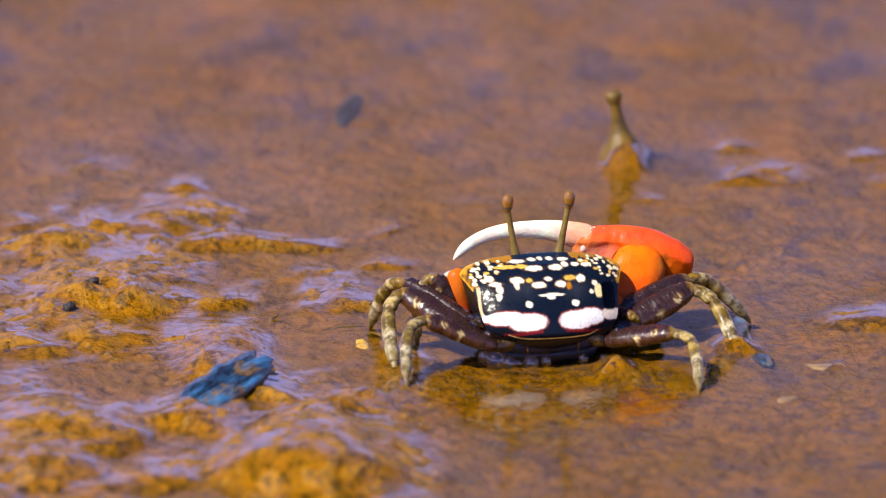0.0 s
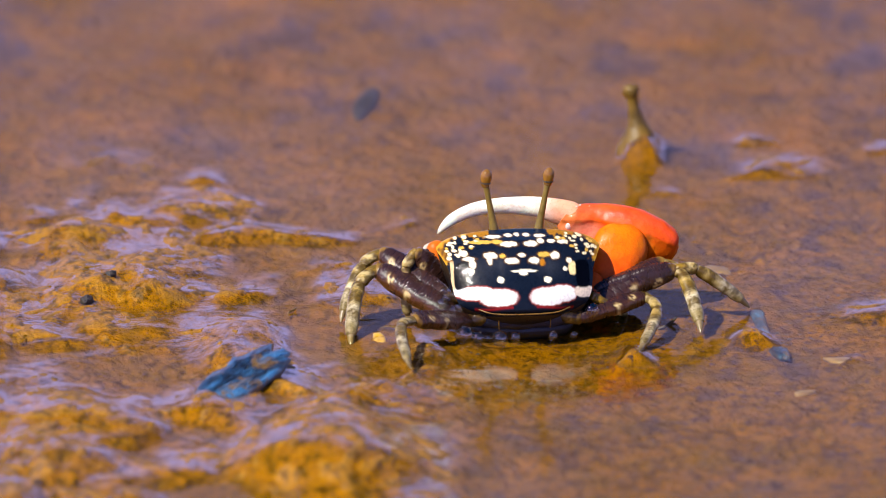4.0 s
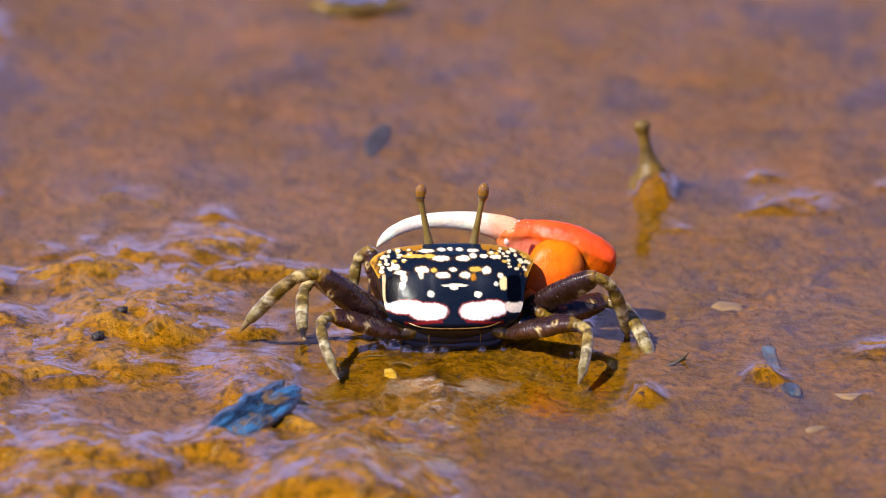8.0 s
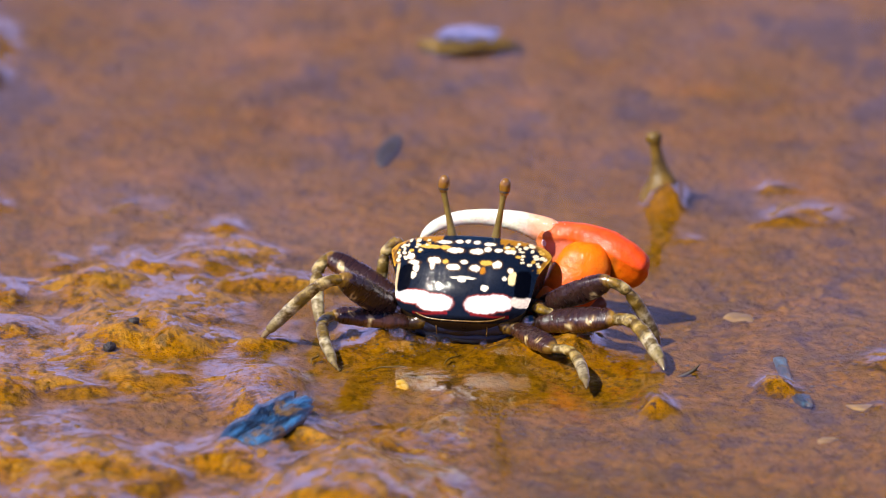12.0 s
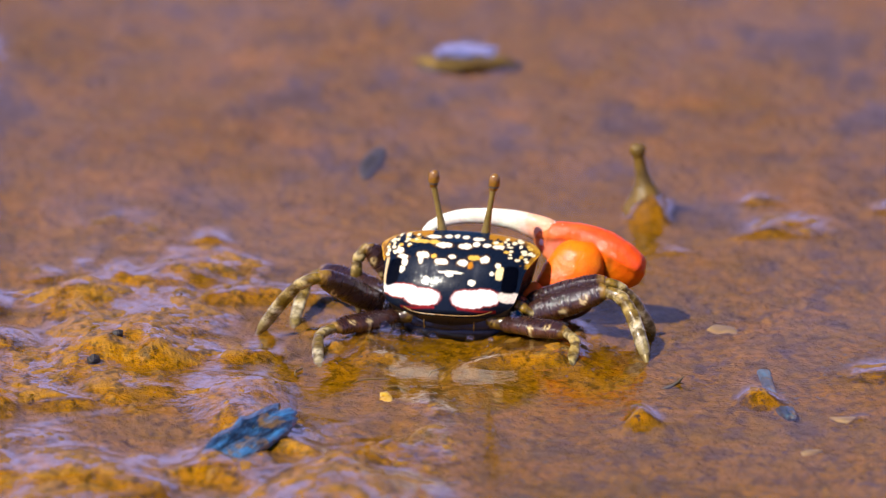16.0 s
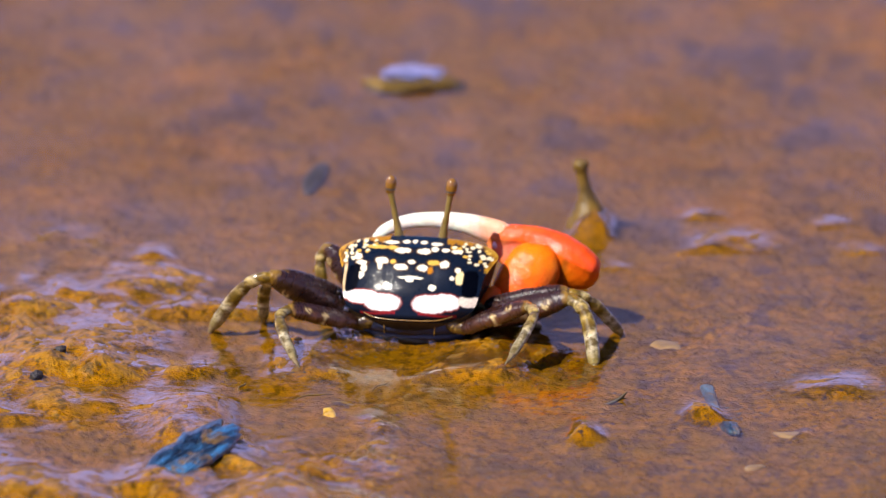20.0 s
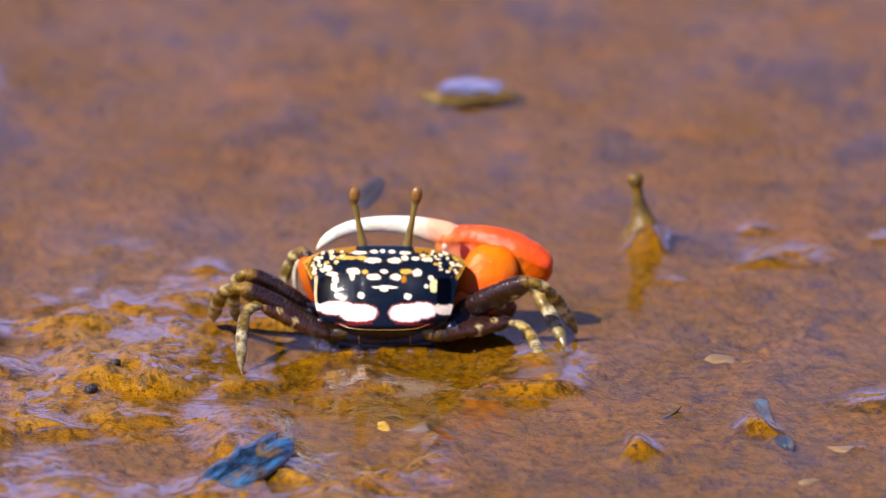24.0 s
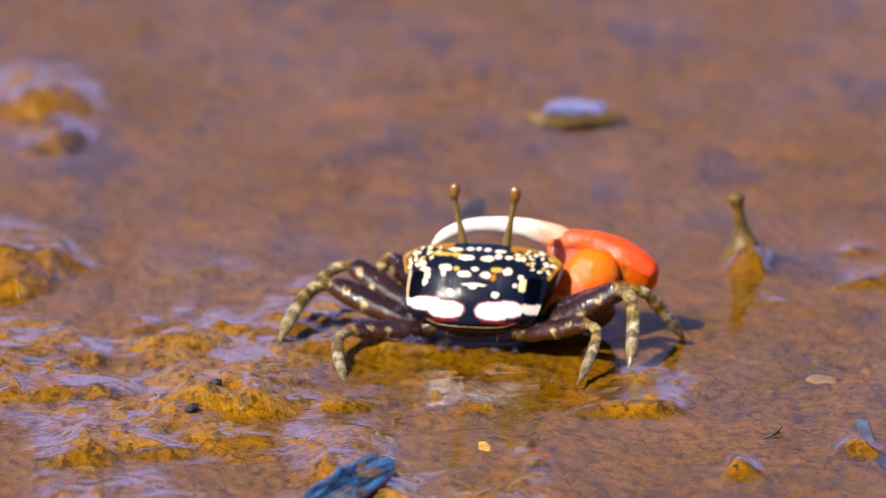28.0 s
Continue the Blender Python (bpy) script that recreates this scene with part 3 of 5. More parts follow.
    for side in (-1, 1):
        for inset, lo, hi, count in ((0.7, 120, 166, 8), (1.75, 122, 164, 7), (2.9, 128, 162, 6), (4.1, 136, 160, 4)):
            for q in range(count):
                hh = lo + (hi - lo) * (q + rnd.uniform(0.15, 0.85)) / count
                cx = float(np.interp(hh, [120, 139, 150, 160, 168], [10.2, 11.0, 10.3, 9.0, 7.6])) - inset + rnd.uniform(-0.3, 0.3)
                dot(side * cx, hh, rnd.uniform(0.17, 0.38), rnd.uniform(1.6, 3.3), (0.90, 0.78, 0.50) if rnd.random() < 0.75 else gold, False)
    # pure black panels at the flanks, with a pale outer border
    lay((1.15 - np.maximum(np.abs(x + 9.5) / 0.22, np.abs(h - 92) / 24)) * 5, (0.62, 0.44, 0.24))
    lay((1.12 - (np.abs((x + 8.35) / 0.95) ** 4 + np.abs((h - 93 - 5 * (x + 8.35)) / 22) ** 4) ** 0.25) * 8, (0.001, 0.001, 0.002))
    lay((1.12 - (np.abs((x - 8.3) / 0.95) ** 4 + np.abs((h - 91) / 23) ** 4) ** 0.25) * 8, (0.001, 0.001, 0.002))
    return c


part("carapace", carapace(), crab, "glossy black shell with cream spots and two white patches")

# eyes on their stalks
for sgn in (-1, 1):
    stalk = part("eye_stalk", limb("eye_stalk", [(sgn * 3.0, 0.6, 13.2, 0.75, 0.75), (sgn * 3.25, 0.6, 14.8, 0.55, 0.55), (sgn * 3.7, 0.5, 17.2, 0.42, 0.42),
                                                 (sgn * 4.1, 0.4, 19.4, 0.42, 0.42), (sgn * 4.3, 0.4, 20.4, 0.55, 0.55)], STALK, 16, 12, (0, 1, 0)), crab, "thin olive eye stalk")
    eye = part("eye", limb("eye", [(0, 0, -0.6, 0.5, 0.5), (0.0, 0, 0.0, 0.72, 0.72), (0.1, 0, 0.9, 0.80, 0.80), (0.15, 0, 1.6, 0.6, 0.6), (0.15, 0, 1.95, 0.15, 0.15)], EYE_TIP, 14, 14, (0, 1, 0)), stalk, "shiny brown eye tip")
    part("eye_ring", limb("eye_ring", [(0, 0, -0.12, 0.70, 0.70), (0.01, 0, 0.0, 0.77, 0.77), (0.02, 0, 0.12, 0.76, 0.76)], PEBBLE, 6, 14, (0, 1, 0)), eye)
    eye.location = (sgn * 4.3 * MM, 0.4 * MM, 20.5 * MM)

# abdomen folded under the back edge, with its segments
for i, (w, y, z, t) in enumerate(((7.4, -7.4, 3.1, 1.2), (7.0, -6.5, 1.3, 1.2))):
    part("abdomen_segment", limb("abdomen_segment", [(-w, y + 3.6, z + 0.3, t * 0.7, 0.6), (-w * 0.84, y + 1.2, z + 0.15, t, 1.0), (-w * 0.5, y + 0.2, z, t, 1.1), (0, y, z, t, 1.1), (w * 0.5, y + 0.2, z, t, 1.1), (w * 0.84, y + 1.2, z + 0.15, t, 1.0), (w, y + 3.6, z + 0.3, t * 0.7, 0.6)], ABDOMEN, 30, 18), crab, "dark tail segment tinted with mirrored sky blue")
    if i == 0:
        for tx in (-3.4, 3.6):
            part("abdomen_ridge", limb("abdomen_ridge", [(tx, y - 0.95, 4.0, 0.07, 0.07), (tx * 1.02, y - 1.06, 3.2, 0.10, 0.10), (tx, y - 0.98, 2.0, 0.06, 0.06)], GOLD, 8, 8, (1, 0, 0)), crab)
part("rear_rim", limb("rear_rim", [(-6.3, -8.9, 5.1, 0.10, 0.10), (-4.2, -9.9, 4.65, 0.11, 0.11), (0, -10.2, 4.55, 0.11, 0.11), (4.2, -9.9, 4.65, 0.11, 0.11), (6.3, -8.9, 5.1, 0.10, 0.10)], GOLD, 24, 8), crab, "golden rim of the shell")

# belly and unseen mouth, filled out to keep sky out of the reflection below
part("underside", blob("underside", (8.8, 6.6, 3.0), plain_material("dark_belly", (0.006, 0.006, 0.010), (0.02, 0.016, 0.018), 500), 0.08, 3, 16, 26), crab, "dark belly").location = (0, -1.8 * MM, 3.2 * MM)
part("mouth", blob("mouth", (9.0, 2.6, 5.2), plain_material("dark_mouthparts", (0.02, 0.012, 0.010), (0.08, 0.045, 0.02), 500), 0.15, 6, 14, 22), crab, "dark folded mouthparts").location = (0, 2.0 * MM, 5.0 * MM)

# froth bubbles at the leg bases and under the tail
for bx, by, bz, br in ((-8.4, -10.8, 2.1, 1.35), (-9.6, -8.8, 2.2, 0.8), (-7.0, -10.4, 1.8, 0.5), (-6.6, -11.3, 1.7, 1.0), (-3.6, -11.4, 1.6, 1.1), (-1.5, -11.2, 1.7, 0.75), (-5.2, -11.0, 1.6, 0.45), (3.7, -11.0, 1.7, 0.65), (6.6, -10.6, 1.6, 0.5), (9.4, -7.6, 4.2, 1.1), (-9.2, -6.6, 4.4, 0.9), (-10.9, -5.6, 5.2, 0.75), (-10.3, -5.0, 5.9, 0.6), (-9.4, -5.0, 6.3, 0.5), (-10.4, -7.4, 3.6, 0.6),
                       (-9.8, -5.4, 6.9, 0.55), (-10.6, -5.0, 6.8, 0.4), (-8.9, -7.8, 5.2, 0.55)):
    b = part("bubble", blob("bubble", (br, br, br), BUBBLE, 0.0, 1, 12, 18), crab, "clear froth bubble")
    b.location = (bx * MM, by * MM, bz * MM)

# the great claw, held before the shell
CLAW_KEYS = [(7.3, 5.8, 14.2, 1.3, 0.9), (8.4, 5.8, 13.4, 2.45, 1.5), (11.5, 5.5, 12.1, 3.6, 2.1), (15.0, 4.7, 11.6, 3.8, 2.7), (18.4, 3.7, 11.0, 3.4, 2.9), (20.8, 3.2, 10.2, 2.8, 2.5), (22.2, 2.9, 9.7, 1.9, 1.7), (22.8, 2.8, 9.5, 0.4, 0.4)]


def tinted(me, rule):
    co = np.empty(len(me.vertices) * 3, np.float32)
    me.vertices.foreach_get("co", co)
    co = co.reshape(-1, 3) / MM
    paint(me, rule(co))
    return me


def dented(me, amp, scale, seed=0):
    """Uneven, living outline: the skin pushed in and out by smooth noise (mm)."""
    for v in me.vertices:
        p = Vector(v.co) / MM
        v.co = (p + v.normal * (amp * noise.noise(p / scale + Vector((seed, 0, 0))) + 0.35 * amp * noise.noise(p * 2.7 / scale + Vector((0, seed, 5))))) * MM
    me.update()
    return me


def blend(w, a, b):
    w = np.clip(w, 0, 1)[:, None]
    return np.array(a) * (1 - w) + np.array(b) * w


def ridged(name, keys, material, count, sides, ridge):
    """A lofted part with a raised ridge along its top, and small warts on the ridge."""
    me = limb(name, keys, material, count, sides, square=0.82)
    co = np.empty(len(me.vertices) * 3, np.float32)
    me.vertices.foreach_get("co", co)
    co = co.reshape(count, sides, 3)
    mid = co.mean(1, keepdims=True)
    a = 2 * math.pi * np.arange(sides) / sides
    a = np.minimum(a, 2 * math.pi - a)
    lift = 1 + ridge * np.exp(-(a / 0.30) ** 2) - 0.08 * np.exp(-((a - 0.85) / 0.35) ** 2)
    co = mid + (co - mid) * lift[None, :, None]
    me.vertices.foreach_set("co", co.ravel())
    me.update()
    return me


def palm_tone(p):
    base = blend((p[:, 0] - 7.5) / 3.6, (0.88, 0.30, 0.14), (0.84, 0.110, 0.004))
    top = np.interp(p[:, 0], [6, 11, 16, 20, 23], [15.2, 15.4, 14.9, 13.6, 10.5])
    base = base + np.clip(1 - np.abs(p[:, 2] - top) / 0.8, 0, 1)[:, None] * (np.array([0.80, 0.090, 0.070]) - base) * 0.7
    heel = np.clip((p[:, 0] - 12.5) / 4.0, 0, 1) * np.clip((np.interp(p[:, 0], [12, 16, 20, 23], [13.4, 13.0, 11.8, 9.9]) - p[:, 2]) / 1.2, 0, 1)
    base = base + heel[:, None] * (np.array([0.70, 0.14, 0.004]) - base)
    band = np.clip((p[:, 2] - np.interp(p[:, 0], [7, 11, 15, 19, 22], [13.6, 13.9, 13.3, 12.2, 10.5])) / 0.5, 0, 1)
    base = base + 0.5 * band[:, None] * (np.array([0.84, 0.10, 0.030]) - base)
    hollow = np.clip(1.6 * (1 - np.hypot((p[:, 0] - 10.2) / 3.4, (p[:, 2] - 12.2) / 2.0)), 0, 1)
    base = base + hollow[:, None] * (np.array([0.88, 0.30, 0.26]) - base)
    groove = np.exp(-((p[:, 2] - np.interp(p[:, 0], [7, 11, 15, 19, 22], [13.5, 13.7, 13.0, 11.9, 10.3])) / 0.28) ** 2)
    base = base + 0.5 * groove[:, None] * (np.array([0.62, 0.16, 0.012]) - base)
    # shade of the hollow between wrist and heel, painted as a dark band
    crease_shade = np.exp(-((p[:, 0] - 18.3 - 0.25 * (p[:, 2] - 11)) / 0.55) ** 2) * np.clip((13.2 - p[:, 2]) / 1.2, 0, 1)
    return (base + 0.75 * crease_shade[:, None] * (np.array([0.20, 0.06, 0.006]) - base)) * np.array([0.92, 0.80, 0.55])


def hollowed(me):
    """The sunken face between the finger's root and the wrist, and the step under the upper ridge."""
    for v in me.vertices:
        x, y, z = Vector(v.co) / MM
        if y < np.interp(x, [7, 15, 23], [5.8, 4.7, 2.5]):
            sunk = max(0.0, 1 - math.hypot((x - 11.4) / 3.6, (z - 11.8) / 2.0))
            ridge = z - float(np.interp(x, [7, 11, 15, 19, 22], [13.6, 13.8, 13.1, 12.0, 10.4]))
            v.co.y += (0.6 * sunk ** 0.7 + 0.45 / (1 + math.exp(5 * ridge)) - 0.25) * MM
    me.update()
    return me


palm = part("palm", dented(tinted(hollowed(ridged("palm", CLAW_KEYS, CLAW, 90, 64, 0.06)), palm_tone), 0.13, 2.4, 3), crab, "swollen orange-red palm of the great claw")
part("upper_finger", tinted(limb("upper_finger", [(9.8, 5.6, 13.9, 1.5, 1.2), (8.4, 5.8, 14.1, 1.95, 1.25), (6.6, 6.0, 14.65, 1.80, 1.1), (3.2, 6.4, 15.35, 1.42, 0.9), (-1.3, 6.6, 15.55, 1.12, 0.72), (-5.0, 6.5, 15.1, 0.98, 0.64), (-7.9, 6.3, 13.9, 0.82, 0.54), (-9.4, 6.2, 12.6, 0.48, 0.36), (-10.0, 6.2, 11.9, 0.05, 0.05)], CLAW, 44, 18), lambda p: blend((p[:, 0] - 3.0) / 3.5, (0.90, 0.86, 0.76), (0.86, 0.42, 0.26)) * (1 - 0.25 * np.clip((15.3 - p[:, 2] - 0.03 * p[:, 0] ** 2) / 1.2, 0, 1)[:, None] * np.array([0.1, 0.3, 0.8]))), palm, "long white curved finger")
part("claw_joint", blob("claw_joint", (0.55, 0.45, 0.75), plain_material("pink_joint", (0.8, 0.45, 0.42), (0.88, 0.68, 0.62), 900), 0.1, 4), palm, "pale pink finger joint").location = (8.0 * MM, 4.9 * MM, 12.9 * MM)
rnd = random.Random(8)
for i in range(26):
    u = i / 25
    k = curve_points(CLAW_KEYS, 40)[int(4 + u * 30)]
    a = 0.25 + 0.3 * rnd.random()
    me = bpy.data.meshes.get("tubercle") or blob("tubercle", (0.15, 0.15, 0.13), plain_material("pale_tubercle", (0.85, 0.5, 0.4), (0.9, 0.7, 0.6), 900), 0.0, 1, 5, 8)
    q = part("tubercle", me, palm)
    q.location = (k[0] * MM, (k[1] - k[4] * math.sin(a) * 0.98) * MM, (k[2] + k[3] * math.cos(a) * 0.98) * MM)


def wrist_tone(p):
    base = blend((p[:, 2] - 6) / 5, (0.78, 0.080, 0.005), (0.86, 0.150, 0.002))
    # shading of the crease at the right edge, put into the colour
    fold_shade = np.clip((p[:, 0] - 15.3 - 0.25 * (p[:, 2] - 10)) / 1.6, 0, 1) * np.clip((13.0 - p[:, 2]) / 2, 0, 1)
    return base + 0.5 * fold_shade[:, None] * (np.array([0.30, 0.075, 0.006]) - base)


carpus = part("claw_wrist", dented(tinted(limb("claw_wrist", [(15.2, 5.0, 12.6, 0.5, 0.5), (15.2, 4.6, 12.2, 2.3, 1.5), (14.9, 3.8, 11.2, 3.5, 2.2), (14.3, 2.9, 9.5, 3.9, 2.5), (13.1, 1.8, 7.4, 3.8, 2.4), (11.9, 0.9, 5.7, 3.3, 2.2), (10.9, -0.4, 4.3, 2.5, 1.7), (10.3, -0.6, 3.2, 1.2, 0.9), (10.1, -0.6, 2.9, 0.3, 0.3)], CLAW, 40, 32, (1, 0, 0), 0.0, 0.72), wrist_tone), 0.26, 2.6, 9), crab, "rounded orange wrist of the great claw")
# darker red towards the bottom
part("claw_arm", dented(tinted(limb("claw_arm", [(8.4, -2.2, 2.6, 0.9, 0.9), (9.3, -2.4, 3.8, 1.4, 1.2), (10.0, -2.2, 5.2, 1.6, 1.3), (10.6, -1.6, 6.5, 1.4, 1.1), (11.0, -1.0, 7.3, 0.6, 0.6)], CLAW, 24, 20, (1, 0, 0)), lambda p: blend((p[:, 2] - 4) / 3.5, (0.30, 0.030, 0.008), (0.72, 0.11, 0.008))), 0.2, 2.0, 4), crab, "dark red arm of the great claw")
# added low and dark to block sky from the water's reflection
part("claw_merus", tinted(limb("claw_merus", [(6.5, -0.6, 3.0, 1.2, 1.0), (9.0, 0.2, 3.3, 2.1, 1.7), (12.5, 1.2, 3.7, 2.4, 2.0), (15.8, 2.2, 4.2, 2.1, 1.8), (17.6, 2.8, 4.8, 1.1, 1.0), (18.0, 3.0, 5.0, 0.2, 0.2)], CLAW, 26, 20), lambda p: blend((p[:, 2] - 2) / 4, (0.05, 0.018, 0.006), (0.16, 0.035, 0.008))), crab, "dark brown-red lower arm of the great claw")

# the small feeding claw
small = part("feeding_claw", tinted(limb("feeding_claw", [(0.8, -0.6, -4.0, 0.5, 0.5), (0.4, -0.3, -2.2, 0.9, 0.8), (0.1, 0.1, -0.2, 1.25, 1.1), (0.0, 0.4, 1.6, 1.4, 1.1), (0.1, 0.7, 2.6, 0.9, 0.7), (0.1, 0.8, 2.9, 0.2, 0.2)], CLAW, 18, 14, (1, 0, 0)), lambda p: blend((p[:, 2] + 3) / 3.5, (0.36, 0.03, 0.008), (0.58, 0.13, 0.008))), crab, "small orange feeding claw")
part("feeding_finger", limb("feeding_finger", [(-0.3, 1.0, 2.2, 0.5, 0.45), (-1.3, 1.4, 1.8, 0.52, 0.42), (-1.9, 1.5, 0.2, 0.46, 0.38), (-2.0, 1.5, -1.6, 0.34, 0.3), (-1.8, 1.5, -2.6, 0.1, 0.1)], HORN, 18, 12, (0, 1, 0)), small, "pale spoon-tipped finger")

# ---- walking legs ----
LEGS = {}
for k, (hip, a, b, thick) in {"1": ((7.6, -7.5, 3.2), 10.5, 15.5, 1.12), "2": ((9.4, -5.0, 3.5), 13.0, 14.0, 1.36), "3": ((10.0, -2.6, 5.0), 12.0, 12.0, 1.25), "4": ((8.6, 2.2, 4.4), 8.5, 10.0, 1.1)}.items():
    for name, sgn in (("left_", -1), ("right_", 1)):
        LEGS[name + k] = {"hip": Vector((hip[0] * sgn, hip[1], hip[2])), "a": a, "b": b, "thick": thick, "rows": []}


def merus_tone(a, s):
    """Dark purple thigh: cream blotches with a dark heart low on its sides, gold at the knee."""
    def rule(p):
        c = np.tile(np.array([0.028, 0.011, 0.007]), (len(p), 1))
        jag = 0.18 * np.sin(p[:, 0] * 4.3 + p[:, 2] * 3.1) + 0.14 * np.sin(p[:, 0] * 8.9 - p[:, 2] * 5.3)

        def lay(w, tone):
            w = np.clip(w, 0, 1)[:, None]
            c[:] = c * (1 - w) + np.array(tone) * w

        lay((-0.75 * s - p[:, 2] + 0.8 * jag) * 1.2, (0.085, 0.030, 0.010))
        for u, z, r, heart in ((0.77, -0.70, 0.36, 0.15), (0.52, -1.15, 0.24, 0.0)):
            d = np.hypot((p[:, 0] - u * a) / 1.5, p[:, 2] - z * s + 0.3 * (u * a - p[:, 0]) * (heart > 0)) / (r * s)
            lay((1.35 - d + jag) * 2.0, (0.16, 0.075, 0.014))
            lay((1.0 - d + jag) * 4, (0.66, 0.50, 0.22))
            if heart:
                lay((1.0 - d * r / heart + jag) * 4, (0.05, 0.02, 0.012))
        lay((p[:, 0] - a * 0.94 + 0.8 * jag) * 1.6, (0.24, 0.13, 0.015))
        return c
    return rule


def shin_tone(b):
    """Lower leg: olive brown and cream bands that wander a little."""
    def rule(p):
        u = p[:, 0] / b + 0.018 * np.sin(p[:, 1] * 5 + p[:, 0] * 2.1) + 0.014 * np.sin(p[:, 2] * 7 - p[:, 0] * 3.3)
        stops = [-0.05, 0.03, 0.08, 0.13, 0.18, 0.23, 0.28, 0.34, 0.40, 0.46, 0.51, 0.57, 0.63, 0.70, 0.80]
        red = [0.20, 0.26, 0.08, 0.52, 0.46, 0.09, 0.12, 0.48, 0.20, 0.07, 0.40, 0.60, 0.14, 0.44, 0.26]
        green = [0.115, 0.15, 0.045, 0.40, 0.33, 0.050, 0.07, 0.34, 0.12, 0.04, 0.30, 0.52, 0.09, 0.37, 0.20]
        blue = [0.006, 0.008, 0.005, 0.17, 0.10, 0.006, 0.008, 0.10, 0.010, 0.005, 0.12, 0.34, 0.02, 0.22, 0.08]
        return np.stack([np.interp(u, stops, v) for v in (red, green, blue)], 1)
    return rule


def leg_meshes(a, b, s):
    upper = limb("walking_leg", [(0, 0, 0, 0.85 * s, 0.75 * s), (a * 0.10, 0, 0.02, 1.15 * s, 0.9 * s), (a * 0.38, 0, 0.05, 1.38 * s, 1.0 * s), (a * 0.70, 0, 0.05, 1.40 * s, 1.0 * s), (a * 0.90, 0, 0.02, 1.12 * s, 0.85 * s), (a * 1.01, 0, 0, 0.66 * s, 0.55 * s), (a * 1.03, 0, 0, 0.2 * s, 0.2 * s)], MERUS, 60, 28, square=0.85)
    r = b * 0.095
    s = s * 0.84
    wrist = limb("carpus", [(-0.35, 0, 0, 0.40 * s, 0.45 * s), (0.25, 0, 0.15, 0.74 * s, 0.68 * s), (b * 0.10, 0, r * 0.75, 0.80 * s, 0.68 * s), (b * 0.19, 0, r * 1.15, 0.86 * s, 0.68 * s), (b * 0.235, 0, r * 1.25, 0.60 * s, 0.5 * s), (b * 0.25, 0, r * 1.25, 0.3 * s, 0.3 * s)], BANDED, 26, 20)
    shin = limb("propodus", [(b * 0.22, 0, r * 1.2, 0.5 * s, 0.5 * s), (b * 0.26, 0, r * 1.25, 0.78 * s, 0.64 * s), (b * 0.40, 0, r * 1.2, 0.90 * s, 0.68 * s), (b * 0.60, 0, r * 0.95, 0.86 * s, 0.66 * s), (b * 0.78, 0, r * 0.62, 0.78 * s, 0.62 * s), (b * 0.86, 0, r * 0.46, 0.64 * s, 0.54 * s), (b * 0.885, 0, r * 0.40, 0.34 * s, 0.34 * s)], BANDED, 48, 22)
    tip = limb("dactyl", [(b * 0.84, 0, r * 0.50, 0.46 * s, 0.42 * s), (b * 0.89, 0, r * 0.40, 0.44 * s, 0.38 * s), (b * 0.95, 0, r * 0.24, 0.34 * s, 0.28 * s), (b * 0.99, 0, r * 0.10, 0.20 * s, 0.17 * s), (b * 1.02, 0, 0, 0.04, 0.04)], CLEAR_HORN, 16, 12)
    dented(upper, 0.14, 1.6, a), dented(wrist, 0.10, 1.2, b), dented(shin, 0.09, 1.3, b)
    tinted(upper, merus_tone(a, s / 0.84)), tinted(wrist, shin_tone(b)), tinted(shin, shin_tone(b))
    return upper, wrist, shin, tip


def bristles(b, s, seed):
    """Short stiff hairs on the under edge of a shin."""
    rnd = random.Random(seed)
    verts, faces, r = [], [], b * 0.095
    for q in range(16):
        u = rnd.uniform(0.34, 0.76)
        low = np.interp(u, [0.34, 0.55, 0.76], [r * 1.2 - 0.85 * s, r * 0.95 - 0.80 * s, r * 0.5 - 0.55 * s])
        root = Vector((u * b, rnd.uniform(-0.3, 0.3), float(low) + 0.08))
        end = root + Vector((rnd.uniform(0.1, 0.7), rnd.uniform(-0.35, 0.35), -rnd.uniform(0.5, 1.0)))
        base = len(verts)
        for k in range(3):
            w = Vector((0.035 * math.cos(2.1 * k), 0.035 * math.sin(2.1 * k), 0))
            verts.extend(((root + w) * MM, (end + w * 0.2) * MM))
        faces.extend((base + 2 * k, base + (2 * k + 2) % 6, base + (2 * k + 3) % 6, base + 2 * k + 1) for k in range(3))
    return mesh_of("bristles", verts, faces, TWIG)


def bead_material():
    n = Nodes("wet_granule")
    return n.done(Base_Color=n.ramp(n.noise(900, 3), (0.4, (0.016, 0.006, 0.008)), (0.65, (0.060, 0.022, 0.014))), Roughness=0.10, Coat_Weight=1.0, Coat_Roughness=0.05)


BEAD = bead_material()


